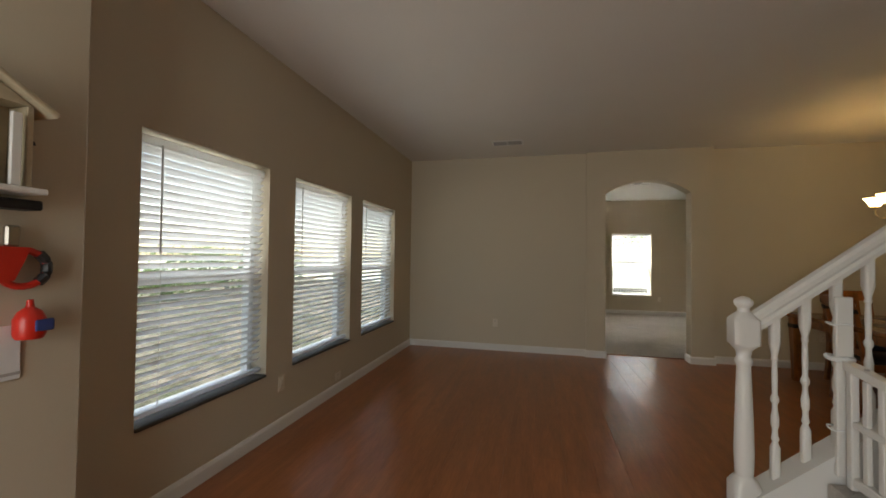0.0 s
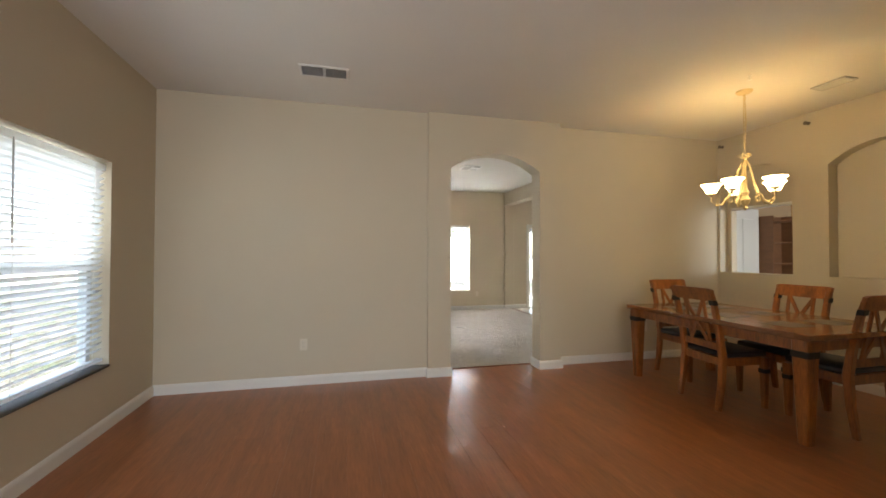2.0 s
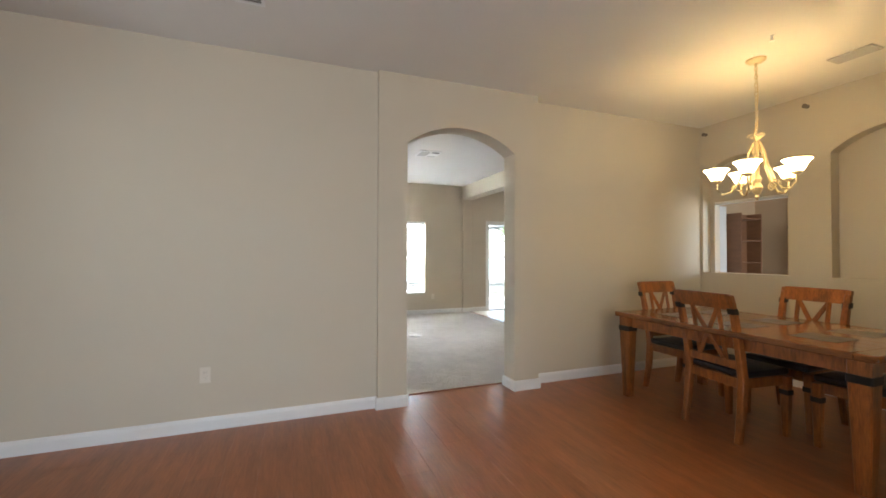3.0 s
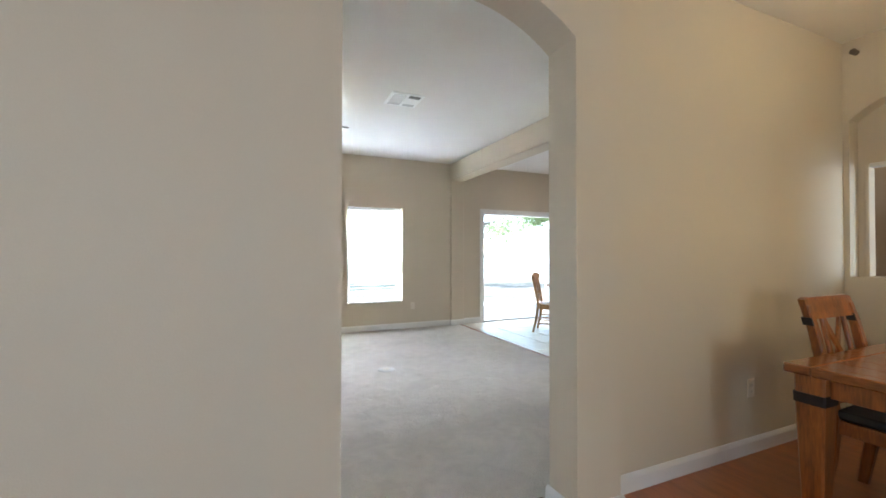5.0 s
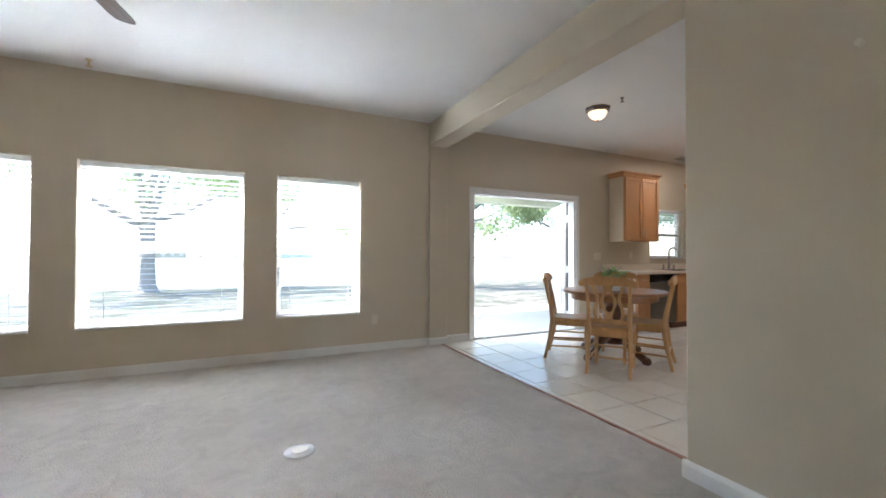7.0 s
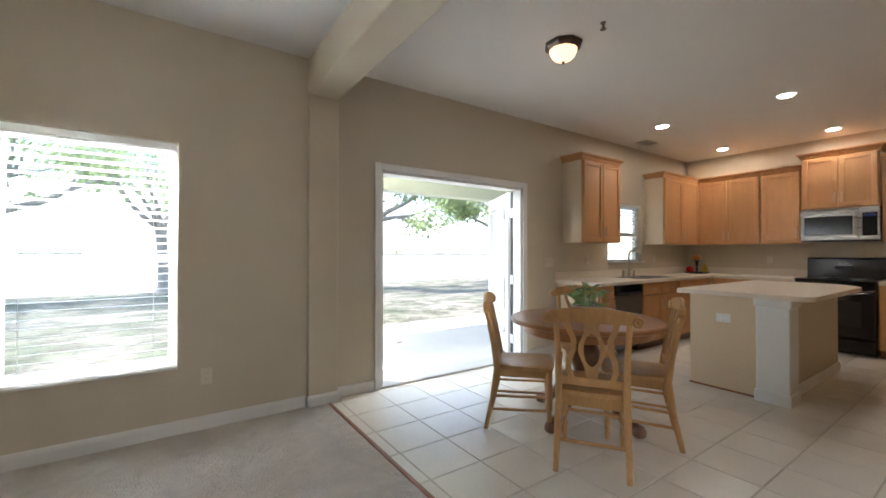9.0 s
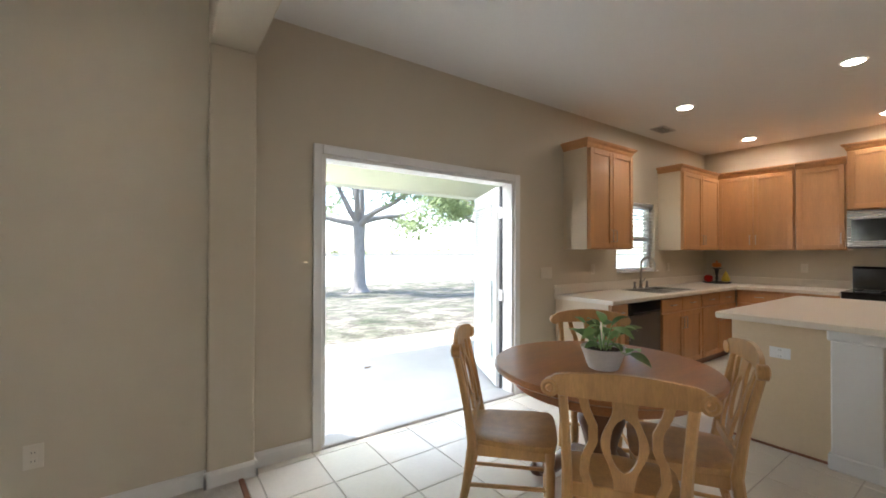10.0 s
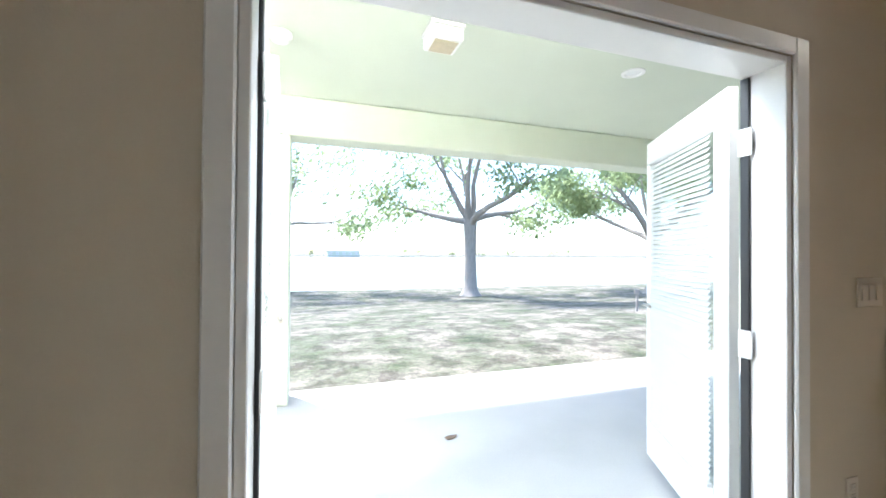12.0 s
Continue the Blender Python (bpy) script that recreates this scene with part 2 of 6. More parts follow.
def carpet_material():
    m, n, l, b = shader("beige cut-pile carpet")
    tc = n.new("ShaderNodeTexCoord")
    pile, trod, stain = (n.new("ShaderNodeTexNoise") for _ in range(3))
    for node, s, d in ((pile, 110, 4), (trod, 6.5, 6), (stain, 1.1, 3)):
        node.inputs["Scale"].default_value, node.inputs["Detail"].default_value = s, d
        l.new(tc.outputs["Object"], node.inputs["Vector"])
    trod.inputs["Distortion"].default_value = 1.2
    a, c = n.new("ShaderNodeMix"), n.new("ShaderNodeMix")
    a.data_type = c.data_type = "RGBA"
    a.inputs["A"].default_value, a.inputs["B"].default_value = (0.40, 0.362, 0.325, 1), (0.86, 0.79, 0.715, 1)
    c.blend_type = "MULTIPLY"
    c.inputs["Factor"].default_value = 0.35
    mixed = n.new("ShaderNodeMath")
    mixed.operation = "MULTIPLY_ADD"
    mixed.inputs[1].default_value = 0.6
    part_b = n.new("ShaderNodeMath")
    part_b.operation = "MULTIPLY"
    part_b.inputs[1].default_value = 0.4
    l.new(pile.outputs["Fac"], part_b.inputs[0])
    l.new(trod.outputs["Fac"], mixed.inputs[0])
    l.new(part_b.outputs[0], mixed.inputs[2])
    l.new(mixed.outputs[0], a.inputs["Factor"])
    ramp = n.new("ShaderNodeValToRGB")
    ramp.color_ramp.elements[0].position, ramp.color_ramp.elements[0].color = 0.35, (0.72, 0.70, 0.67, 1)
    ramp.color_ramp.elements[1].position, ramp.color_ramp.elements[1].color = 0.6, (1, 1, 1, 1)
    l.new(stain.outputs["Fac"], ramp.inputs["Fac"])
    l.new(a.outputs["Result"], c.inputs["A"])
    l.new(ramp.outputs["Color"], c.inputs["B"])
    l.new(c.outputs["Result"], b.inputs["Base Color"])
    b.inputs["Roughness"].default_value = 1.0
    b.inputs["Sheen Weight"].default_value = 0.25
    tall = n.new("ShaderNodeMath")
    tall.operation = "MULTIPLY_ADD"
    tall.inputs[1].default_value = 1.6
    l.new(trod.outputs["Fac"], tall.inputs[0])
    l.new(pile.outputs["Fac"], tall.inputs[2])
    bp = n.new("ShaderNodeBump")
    bp.inputs["Strength"].default_value, bp.inputs["Distance"].default_value = 0.9, 0.03
    l.new(tall.outputs[0], bp.inputs["Height"])
    l.new(bp.outputs["Normal"], b.inputs["Normal"])
    return m


def lawn_material():
    """Green grass broken by dry straw, bare sandy soil and dark leaf litter."""
    m, n, l, b = shader("patchy lawn")
    tc = n.new("ShaderNodeTexCoord")
    patch, blade, litter = (n.new("ShaderNodeTexNoise") for _ in range(3))
    for node, size, detail in ((patch, 1.1, 10), (blade, 16, 6), (litter, 3.2, 12)):
        node.inputs["Scale"].default_value, node.inputs["Detail"].default_value = size, detail
        node.inputs["Roughness"].default_value = 0.68
        l.new(tc.outputs["Object"], node.inputs["Vector"])
    ramp = n.new("ShaderNodeValToRGB")
    e = ramp.color_ramp.elements
    e[0].position, e[0].color = 0.34, (0.072, 0.098, 0.046, 1)
    e[1].position, e[1].color = 0.60, (0.26, 0.232, 0.20, 1)
    mid = e.new(0.46)
    mid.color = (0.125, 0.127, 0.088, 1)
    dark = n.new("ShaderNodeValToRGB")
    d = dark.color_ramp.elements
    d[0].position, d[0].color = 0.42, (0.30, 0.28, 0.26, 1)
    d[1].position, d[1].color = 0.54, (1, 1, 1, 1)
    tone = n.new("ShaderNodeValToRGB")
    tone.color_ramp.elements[0].position, tone.color_ramp.elements[0].color = 0.34, (0.40, 0.40, 0.38, 1)
    tone.color_ramp.elements[1].position, tone.color_ramp.elements[1].color = 0.66, (1.2, 1.2, 1.15, 1)
    first, second = n.new("ShaderNodeMix"), n.new("ShaderNodeMix")
    for mix, share in ((first, 0.75), (second, 0.8)):
        mix.data_type, mix.blend_type = "RGBA", "MULTIPLY"
        mix.inputs["Factor"].default_value = share
    l.new(patch.outputs["Fac"], ramp.inputs["Fac"])
    l.new(litter.outputs["Fac"], dark.inputs["Fac"])
    l.new(blade.outputs["Fac"], tone.inputs["Fac"])
    l.new(ramp.outputs["Color"], first.inputs["A"])
    l.new(dark.outputs["Color"], first.inputs["B"])
    l.new(first.outputs["Result"], second.inputs["A"])
    l.new(tone.outputs["Color"], second.inputs["B"])
    l.new(second.outputs["Result"], b.inputs["Base Color"])
    b.inputs["Roughness"].default_value = 0.95
    bp = n.new("ShaderNodeBump")
    bp.inputs["Strength"].default_value, bp.inputs["Distance"].default_value = 0.8, 0.06
    l.new(blade.outputs["Fac"], bp.inputs["Height"])
    l.new(bp.outputs["Normal"], b.inputs["Normal"])
    return m


CARPET, LAWN = carpet_material(), lawn_material()
WATER = surface("pale lake water", (0.30, 0.36, 0.38), 0.12, vary=0.05, scale=0.3, grain=2.0, bump=0.3, depth=0.05)

# ---- building helpers ----


def mesh_of(name, bm, material, smooth=False):
    me = bpy.data.meshes.new(name)
    bm.to_mesh(me)
    bm.free()
    if smooth:
        for p in me.polygons:
            p.use_smooth = True
        me.set_sharp_from_angle(angle=radians(38))
    me.materials.append(material)
    return me


def part(name, bm, material, parent=None, label="", smooth=False):
    """Links a bmesh (or a shared mesh) as one mesh object under a thing or a part."""
    me = mesh_of(name, bm, material, smooth) if isinstance(bm, bmesh.types.BMesh) else bm
    ob = new(name, me)
    if parent is not None:
        ob.parent = parent
    if label:
        tagged(ob, label)
    return ob


def thing(name, m, label, category, group="", kind=""):
    ob = new(name)
    ob.empty_display_size = 0.1
    ob.matrix_world = m
    return tagged(ob, label, category, group, kind)


def solid(name, bm, material, label, category, kind="structure", group="", smooth=False):
    return tagged(part(name, bm, material, None, "", smooth), label, category, group, kind)


def box(bm, x0, x1, y0, y1, z0, z1, bevel=0.0, seg=1):
    vs = [bm.verts.new((x, y, z)) for z in (z0, z1) for y in (y0, y1) for x in (x0, x1)]
    fs = [bm.faces.new([vs[i] for i in q]) for q in ((0, 2, 3, 1), (4, 5, 7, 6), (0, 1, 5, 4), (2, 6, 7, 3), (0, 4, 6, 2), (1, 3, 7, 5))]
    if bevel:
        edges = list({e for f in fs for e in f.edges})
        bmesh.ops.bevel(bm, geom=edges, offset=bevel, segments=seg, profile=0.5, affect="EDGES")
    return bm


def cube(x0, x1, y0, y1, z0, z1, bevel=0.004, seg=1):
    return box(bmesh.new(), x0, x1, y0, y1, z0, z1, bevel, seg)


def prism(bm, poly, a, b, place):
    """A polygon of (u, v) pulled from depth a to b; place(u, v, d) gives the point."""
    lo = [bm.verts.new(place(u, v, a)) for u, v in poly]
    hi = [bm.verts.new(place(u, v, b)) for u, v in poly]
    n = len(poly)
    bm.faces.new(lo)
    bm.faces.new(hi[::-1])
    for i in range(n):
        bm.faces.new([lo[i], hi[i], hi[(i + 1) % n], lo[(i + 1) % n]])
    bmesh.ops.recalc_face_normals(bm, faces=bm.faces)
    return bm


def lathe(profile, n=24, bm=None, at=(0, 0, 0), square=()):
    """A turned shape about z from (radius, z) pairs; indices in square get a four-sided section."""
    bm = bm or bmesh.new()
    rings = []
    for k, (r, z) in enumerate(profile):
        ring = []
        for i in range(n):
            a = 2 * math.pi * (i + 0.5) / n
            q = r
            if k in square:
                q = r / max(abs(math.cos(a)), abs(math.sin(a)))
                q = min(q, r * 1.38)
            ring.append(bm.verts.new((at[0] + q * math.cos(a), at[1] + q * math.sin(a), at[2] + z)))
        rings.append(ring)
    for p, q in zip(rings, rings[1:]):
        for i in range(n):
            bm.faces.new([p[i], p[(i + 1) % n], q[(i + 1) % n], q[i]])
    for ring in (rings[0][::-1], rings[-1]):
        bm.faces.new(ring)
    return bm


def tube(points, radius, n=8, bm=None, flat=1.0):
    """A round bar along points; radius may be a list."""
    bm = bm or bmesh.new()
    pts = [Vector(p) for p in points]
    rad = radius if isinstance(radius, (list, tuple)) else [radius] * len(pts)
    rings = []
    for i, p in enumerate(pts):
        d = (pts[min(i + 1, len(pts) - 1)] - pts[max(i - 1, 0)]).normalized()
        ref = Vector((0, 0, 1)) if abs(d.z) < 0.9 else Vector((0, 1, 0))
        u = d.cross(ref).normalized()
        v = u.cross(d).normalized()
        rings.append([bm.verts.new(p + rad[i] * (math.cos(a) * u + flat * math.sin(a) * v)) for a in (2 * math.pi * (k + 0.5) / n for k in range(n))])
    for p, q in zip(rings, rings[1:]):
        for k in range(n):
            bm.faces.new([p[k], p[(k + 1) % n], q[(k + 1) % n], q[k]])
    bm.faces.new(rings[0][::-1])
    bm.faces.new(rings[-1])
    bmesh.ops.recalc_face_normals(bm, faces=bm.faces)
    return bm


def post(stations, bevel=0.006):
    """A four-sided bar through (x, y, z, width, depth) stations, edges eased."""
    bm = bmesh.new()
    loops = []
    for x, y, z, w, d in stations:
        c = min(bevel, w / 4, d / 4)
        loops.append([bm.verts.new((x + sx, y + sy, z)) for sx, sy in (
            (-w / 2 + c, -d / 2), (w / 2 - c, -d / 2), (w / 2, -d / 2 + c), (w / 2, d / 2 - c), (w / 2 - c, d / 2), (-w / 2 + c, d / 2), (-w / 2, d / 2 - c), (-w / 2, -d / 2 + c))])
    for p, q in zip(loops, loops[1:]):
        for k in range(8):
            bm.faces.new([p[k], p[(k + 1) % 8], q[(k + 1) % 8], q[k]])
    bm.faces.new(loops[0][::-1])
    bm.faces.new(loops[-1])
    return bm


def bar(p0, p1, w, h, up=(0, 0, 1), bevel=0.004, bm=None):
    """A straight four-sided bar from p0 to p1, w across and h along up."""
    bm = bm or bmesh.new()
    a, b = Vector(p0), Vector(p1)
    d = (b - a).normalized()
    s = d.cross(Vector(up)).normalized()
    t = s.cross(d).normalized()
    first = len(bm.verts)
    box(bm, -w / 2, w / 2, 0, (b - a).length, -h / 2, h / 2, bevel)
    bm.verts.ensure_lookup_table()
    m = Matrix((s, d, t)).transposed()
    for v in bm.verts[first:]:
        v.co = a + m @ v.co
    return bm


def ribbon(rows, thick, bm=None):
    """A shaped board standing up: rows of (z, x0, x1, y), thick along y."""
    bm = bm or bmesh.new()
    loops = [[bm.verts.new(c) for c in ((x0, y - thick / 2, z), (x1, y - thick / 2, z), (x1, y + thick / 2, z), (x0, y + thick / 2, z))] for z, x0, x1, y in rows]
    for p, q in zip(loops, loops[1:]):
        for k in range(4):
            bm.faces.new([p[k], p[(k + 1) % 4], q[(k + 1) % 4], q[k]])
    bm.faces.new(loops[0][::-1])
    bm.faces.new(loops[-1])
    return bm


def wall_mesh(axis, d0, d1, u0, u1, z0, z1, holes):
    """A wall from d0 to d1 thick, along u, with rectangular or arched holes (u0, u1, z0, z1, rise)."""
    place = (lambda u, v, d: (u, d, v)) if axis == "x" else (lambda u, v, d: (d, u, v))
    bm = bmesh.new()
    cuts = sorted({u0, u1, *(h[0] for h in holes), *(h[1] for h in holes)})
    for a, b in zip(cuts, cuts[1:]):
        mid = (a + b) / 2
        inside = sorted((h for h in holes if h[0] < mid < h[1]), key=lambda h: h[2])
        low = z0
        for h in inside:
            if h[2] > low:
                prism(bm, [(a, low), (b, low), (b, h[2]), (a, h[2])], d0, d1, place)
            low = h[3]
            rise = h[4] if len(h) > 4 else 0
            if rise:
                n, half, c = 24, (h[1] - h[0]) / 2, (h[0] + h[1]) / 2
                rad = (half * half + rise * rise) / (2 * rise)
                arch = lambda u: h[3] + math.sqrt(max(0, rad * rad - (u - c) ** 2)) - (rad - rise)
                for i in range(n):
                    p, q = a + (b - a) * i / n, a + (b - a) * (i + 1) / n
                    prism(bm, [(p, arch(p)), (q, arch(q)), (q, z1), (p, z1)], d0, d1, place)
                low = z1
        if low < z1:
            prism(bm, [(a, low), (b, low), (b, z1), (a, z1)], d0, d1, place)
    bmesh.ops.remove_doubles(bm, verts=bm.verts, dist=0.0002)
    return bm

# ---- the setting ----
CEIL = 2.845
WEST, NORTH, EAST = -1.597, 9.868, 10.555
LIVING_N, PIER_S, DINING_N, FAMILY_S = 4.905, 4.855, 4.98, 5.05
DINING_E, KITCHEN_N, DIVIDE = 4.971, 9.92, 3.94

WINDOWS_W = [(0.55, 1.535), (1.86, 2.866), (3.152, 4.184)]
WINDOWS_N = [(-0.765, 0.145), (0.455, 1.82), (2.142, 3.06)]
WW_Z, WN_Z = (0.46, 1.995), (0.45, 2.015)
DOOR = (4.62, 6.46, 2.02)
SINK_WIN = (8.17, 9.06, 1.10, 1.98)

solid("wall_west", wall_mesh("y", WEST - 0.2, WEST, -3.2, 10.07, 0, CEIL, [(a, b, *WW_Z) for a, b in WINDOWS_W]), PAINT, "beige painted outer wall with three windows", "wall")
solid("wall_foyer", cube(WEST + 0.001, -1.35, -3.0, 0.14, 0, CEIL, 0.012), PAINT, "beige painted foyer wall end", "wall")
# Opening added out of view so a lamp can light the living room.
solid("wall_south", wall_mesh("x", -3.2, -3.0, WEST - 0.2, 5.16, 0, CEIL, [(-1.25, 0.15, 0, 2.45)]), PAINT, "plain beige wall with an added opening for fill light", "wall")
solid("wall_living_north", cube(WEST, 0.985, LIVING_N, FAMILY_S, 0, CEIL, 0), PAINT, "beige painted living room wall", "wall")
solid("wall_arch", wall_mesh("x", PIER_S, FAMILY_S + 0.003, 0.985, 2.56, 0, CEIL, [(1.235, 2.295, 0, 2.255, 0.185)]), PAINT, "beige wall section with an arched doorway", "wall")
solid("wall_dining_north", cube(2.56, DINING_E, DINING_N, FAMILY_S, 0, CEIL, 0), PAINT, "beige painted dining wall", "wall")
solid("wall_dining_east", wall_mesh("y", DINING_E, 5.10, -3.0, FAMILY_S, 0, CEIL, [(4.057, 4.945, 1.087, 2.25, 0.165), (2.82, 3.712, 1.087, 2.25, 0.165)]), PAINT, "beige dining wall with two arched niches", "wall")
solid("wall_niche_back", wall_mesh("y", 5.10, 5.16, -3.0, FAMILY_S, 0, CEIL, [(4.10, 4.893, 1.09, 1.91)]), PAINT, "recessed niche back with a pass-through opening", "wall")
solid("wall_divider", cube(DIVIDE, 4.19, FAMILY_S, 6.497, 0, CEIL, 0.008), PAINT, "beige dividing wall end", "wall")
solid("wall_north", wall_mesh("x", NORTH, 10.07, WEST - 0.2, DIVIDE, 0, CEIL, [(a, b, *WN_Z) for a, b in WINDOWS_N]), PAINT, "beige family room wall with three windows", "wall")
solid("wall_kitchen_north", wall_mesh("x", KITCHEN_N, 10.07, DIVIDE, EAST + 0.2, 0, CEIL, [(DOOR[0], DOOR[1], 0, DOOR[2]), SINK_WIN]), PAINT, "beige kitchen wall with a double door opening", "wall")
solid("wall_kitchen_east", cube(EAST, EAST + 0.2, 6.2, KITCHEN_N, 0, CEIL, 0), PAINT, "beige painted kitchen end wall", "wall")
# Wide opening added to let kitchen light into the side room.
solid("wall_kitchen_south", wall_mesh("x", 6.2, 6.35, 4.19, EAST + 0.2, 0, CEIL, [(5.3, 6.75, 0, 2.1)]), PAINT_DIM, "tan painted wall with an opening added for light", "wall")
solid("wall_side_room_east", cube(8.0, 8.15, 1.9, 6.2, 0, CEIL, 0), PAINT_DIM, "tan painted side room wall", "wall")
# Window hole added out of view to light the side room.
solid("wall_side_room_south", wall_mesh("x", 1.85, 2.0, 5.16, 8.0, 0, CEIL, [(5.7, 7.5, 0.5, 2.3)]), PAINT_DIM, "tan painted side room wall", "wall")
solid("pilaster", cube(DIVIDE, 4.19, 9.832, KITCHEN_N, 0, 2.545, 0.012, 2), PAINT, "beige pilaster under the ceiling beam", "pilaster")
solid("ceiling_beam", cube(DIVIDE, 4.19, 6.498, KITCHEN_N - 0.001, 2.545, CEIL, 0.012, 2), PAINT, "beige drywall beam between family room and kitchen", "beam")
solid("wall_stair", cube(1.62, DINING_E, -0.02, 0.08, 0, CEIL, 0), PAINT, "beige wall beside the stairs", "wall")

ceil = bmesh.new()
box(ceil, WEST - 0.2, 2.6, -3.2, FAMILY_S, CEIL, CEIL + 0.12)
box(ceil, 2.6, 5.16, -3.2, 0.08, CEIL, CEIL + 0.12)
box(ceil, 2.6, 5.16, 1.22, FAMILY_S, CEIL, CEIL + 0.12)
solid("ceiling", ceil, CEILING, "white textured ceiling", "ceiling")
solid("ceiling_family", cube(WEST - 0.2, 4.19, FAMILY_S, 10.07, CEIL, CEIL + 0.12, 0), CEILING, "white textured ceiling", "ceiling")
solid("ceiling_kitchen", cube(4.19, EAST + 0.2, FAMILY_S, 10.07, CEIL, CEIL + 0.12, 0), CEILING, "white textured ceiling", "ceiling")
solid("ceiling_side_room", cube(5.16, 8.1, 1.9, FAMILY_S, CEIL, CEIL + 0.12, 0), CEILING, "white textured ceiling", "ceiling")
well = bmesh.new()
box(well, 2.5, 2.6, -0.02, 1.32, CEIL + 0.12, 5.2)
box(well, 2.6, 5.16, -0.12, 0.08 - 0.1 + 0.1, CEIL + 0.12, 5.2)
box(well, 2.6, 5.16, 1.22, 1.32, CEIL + 0.12, 5.2)
box(well, 5.16, 5.26, -0.12, 1.32, CEIL, 5.2)
box(well, 2.5, 5.26, -0.12, 1.32, 5.2, 5.3)
solid("wall_stairwell", well, PAINT, "plain stairwell walls", "wall")
# Unseen roof; its eaves reach out to keep the sun off the windows.
solid("roof", cube(WEST - 1.15, EAST + 0.8, -3.6, 11.1, CEIL + 0.125, CEIL + 0.4, 0.02), ROOFING, "grey roof slab with eaves deepened to shade the windows", "roof")

floor_under = solid("floor", cube(WEST, DINING_E, -3.0, 5.098, -0.12, -0.012, 0), SUBFLOOR, "cherry laminate plank floor", "floor")
floor_tiled = solid("floor_kitchen", cube(4.128, EAST, 6.35, KITCHEN_N, -0.12, -0.004, 0), GROUT, "cream ceramic tile floor with tan grout", "floor")
solid("floor_side_room", cube(5.16, 8.0, 2.0, 6.2, -0.12, 0, 0), CARPET, "plain carpeted floor", "floor")
carpet = bmesh.new()
nx, ny = 110, 96
grid = [[carpet.verts.new((WEST + (4.102 - WEST) * i / nx, 5.101 + (NORTH - 5.101) * j / ny, 0.004 + 0.005 * noise.noise(Vector((i * 0.31, j * 0.31, 0))))) for j in range(ny + 1)] for i in range(nx + 1)]
for i in range(nx):
    for j in range(ny):
        carpet.faces.new([grid[i][j], grid[i + 1][j], grid[i + 1][j + 1], grid[i][j + 1]])
box(carpet, WEST, 4.102, 5.101, NORTH, -0.12, -0.006)
solid("floor_carpet", carpet, CARPET, "worn beige cut-pile carpet", "carpet", smooth=True)
solid("transition_strip", bar((4.115, 6.515, 0.004), (4.115, 9.83, 0.004), 0.03, 0.014, bevel=0.005), STRIP_WOOD, "reddish wood strip between carpet and tile", "floor strip")
solid("threshold_strip", bar((1.237, 5.099, 0.004), (2.293, 5.099, 0.004), 0.022, 0.012, bevel=0.004), STRIP_WOOD, "dark wood strip between laminate and carpet", "floor strip")


def baseboard(p, q, inward):
    """A white baseboard along a wall's foot from p to q; inward is the side of the room."""
    a, b, n = Vector((*p, 0)), Vector((*q, 0)), Vector((*inward, 0))
    bm = bmesh.new()
    rows = [(0.016, 0.0), (0.016, 0.072), (0.011, 0.086), (0.005, 0.095), (0.0, 0.095), (0.0, 0.0)]
    ends = [[bm.verts.new(e + n * d + Vector((0, 0, z))) for d, z in rows] for e in (a, b)]
    for k in range(len(rows)):
        bm.faces.new([ends[0][k], ends[0][(k + 1) % 6], ends[1][(k + 1) % 6], ends[1][k]])
    bm.faces.new(ends[0])
    bm.faces.new(ends[1][::-1])
    bmesh.ops.recalc_face_normals(bm, faces=bm.faces)
    solid("baseboard", bm, TRIM, "white painted baseboard", "baseboard")


for p, q, n in (
    ((WEST, 0.14), (WEST, LIVING_N), (1, 0)), ((WEST, LIVING_N), (0.985, LIVING_N), (0, -1)),
    ((0.969, PIER_S), (1.251, PIER_S), (0, -1)), ((0.985, PIER_S), (0.985, LIVING_N), (-1, 0)), ((1.235, PIER_S), (1.235, FAMILY_S + 0.016), (1, 0)),
    ((2.279, PIER_S), (2.576, PIER_S), (0, -1)), ((2.295, PIER_S), (2.295, FAMILY_S + 0.016), (-1, 0)), ((2.56, PIER_S), (2.56, DINING_N), (1, 0)),
    ((2.56, DINING_N), (DINING_E, DINING_N), (0, -1)), ((DINING_E, 1.25), (DINING_E, DINING_N), (-1, 0)),
    ((WEST, FAMILY_S), (1.235, FAMILY_S + 0.003), (0, 1)), ((2.295, FAMILY_S + 0.003), (DIVIDE, FAMILY_S), (0, 1)), ((DIVIDE, FAMILY_S), (DIVIDE, 6.513), (-1, 0)), ((DIVIDE, 6.497), (4.19, 6.497), (0, 1)),
    ((WEST, NORTH), (DIVIDE, NORTH), (0, -1)), ((WEST, FAMILY_S), (WEST, NORTH), (1, 0)), ((DIVIDE - 0.016, 9.832), (4.206, 9.832), (0, -1)), ((DIVIDE, 9.816), (DIVIDE, NORTH), (-1, 0)), ((4.19, 9.816), (4.19, KITCHEN_N), (1, 0)),
    ((4.19, KITCHEN_N), (4.555, KITCHEN_N), (0, -1)), ((6.53, KITCHEN_N), (7.06, KITCHEN_N), (0, -1)), ((-1.35, -3.0), (-1.35, 0.156), (1, 0)),
):
    baseboard(p, q, n)


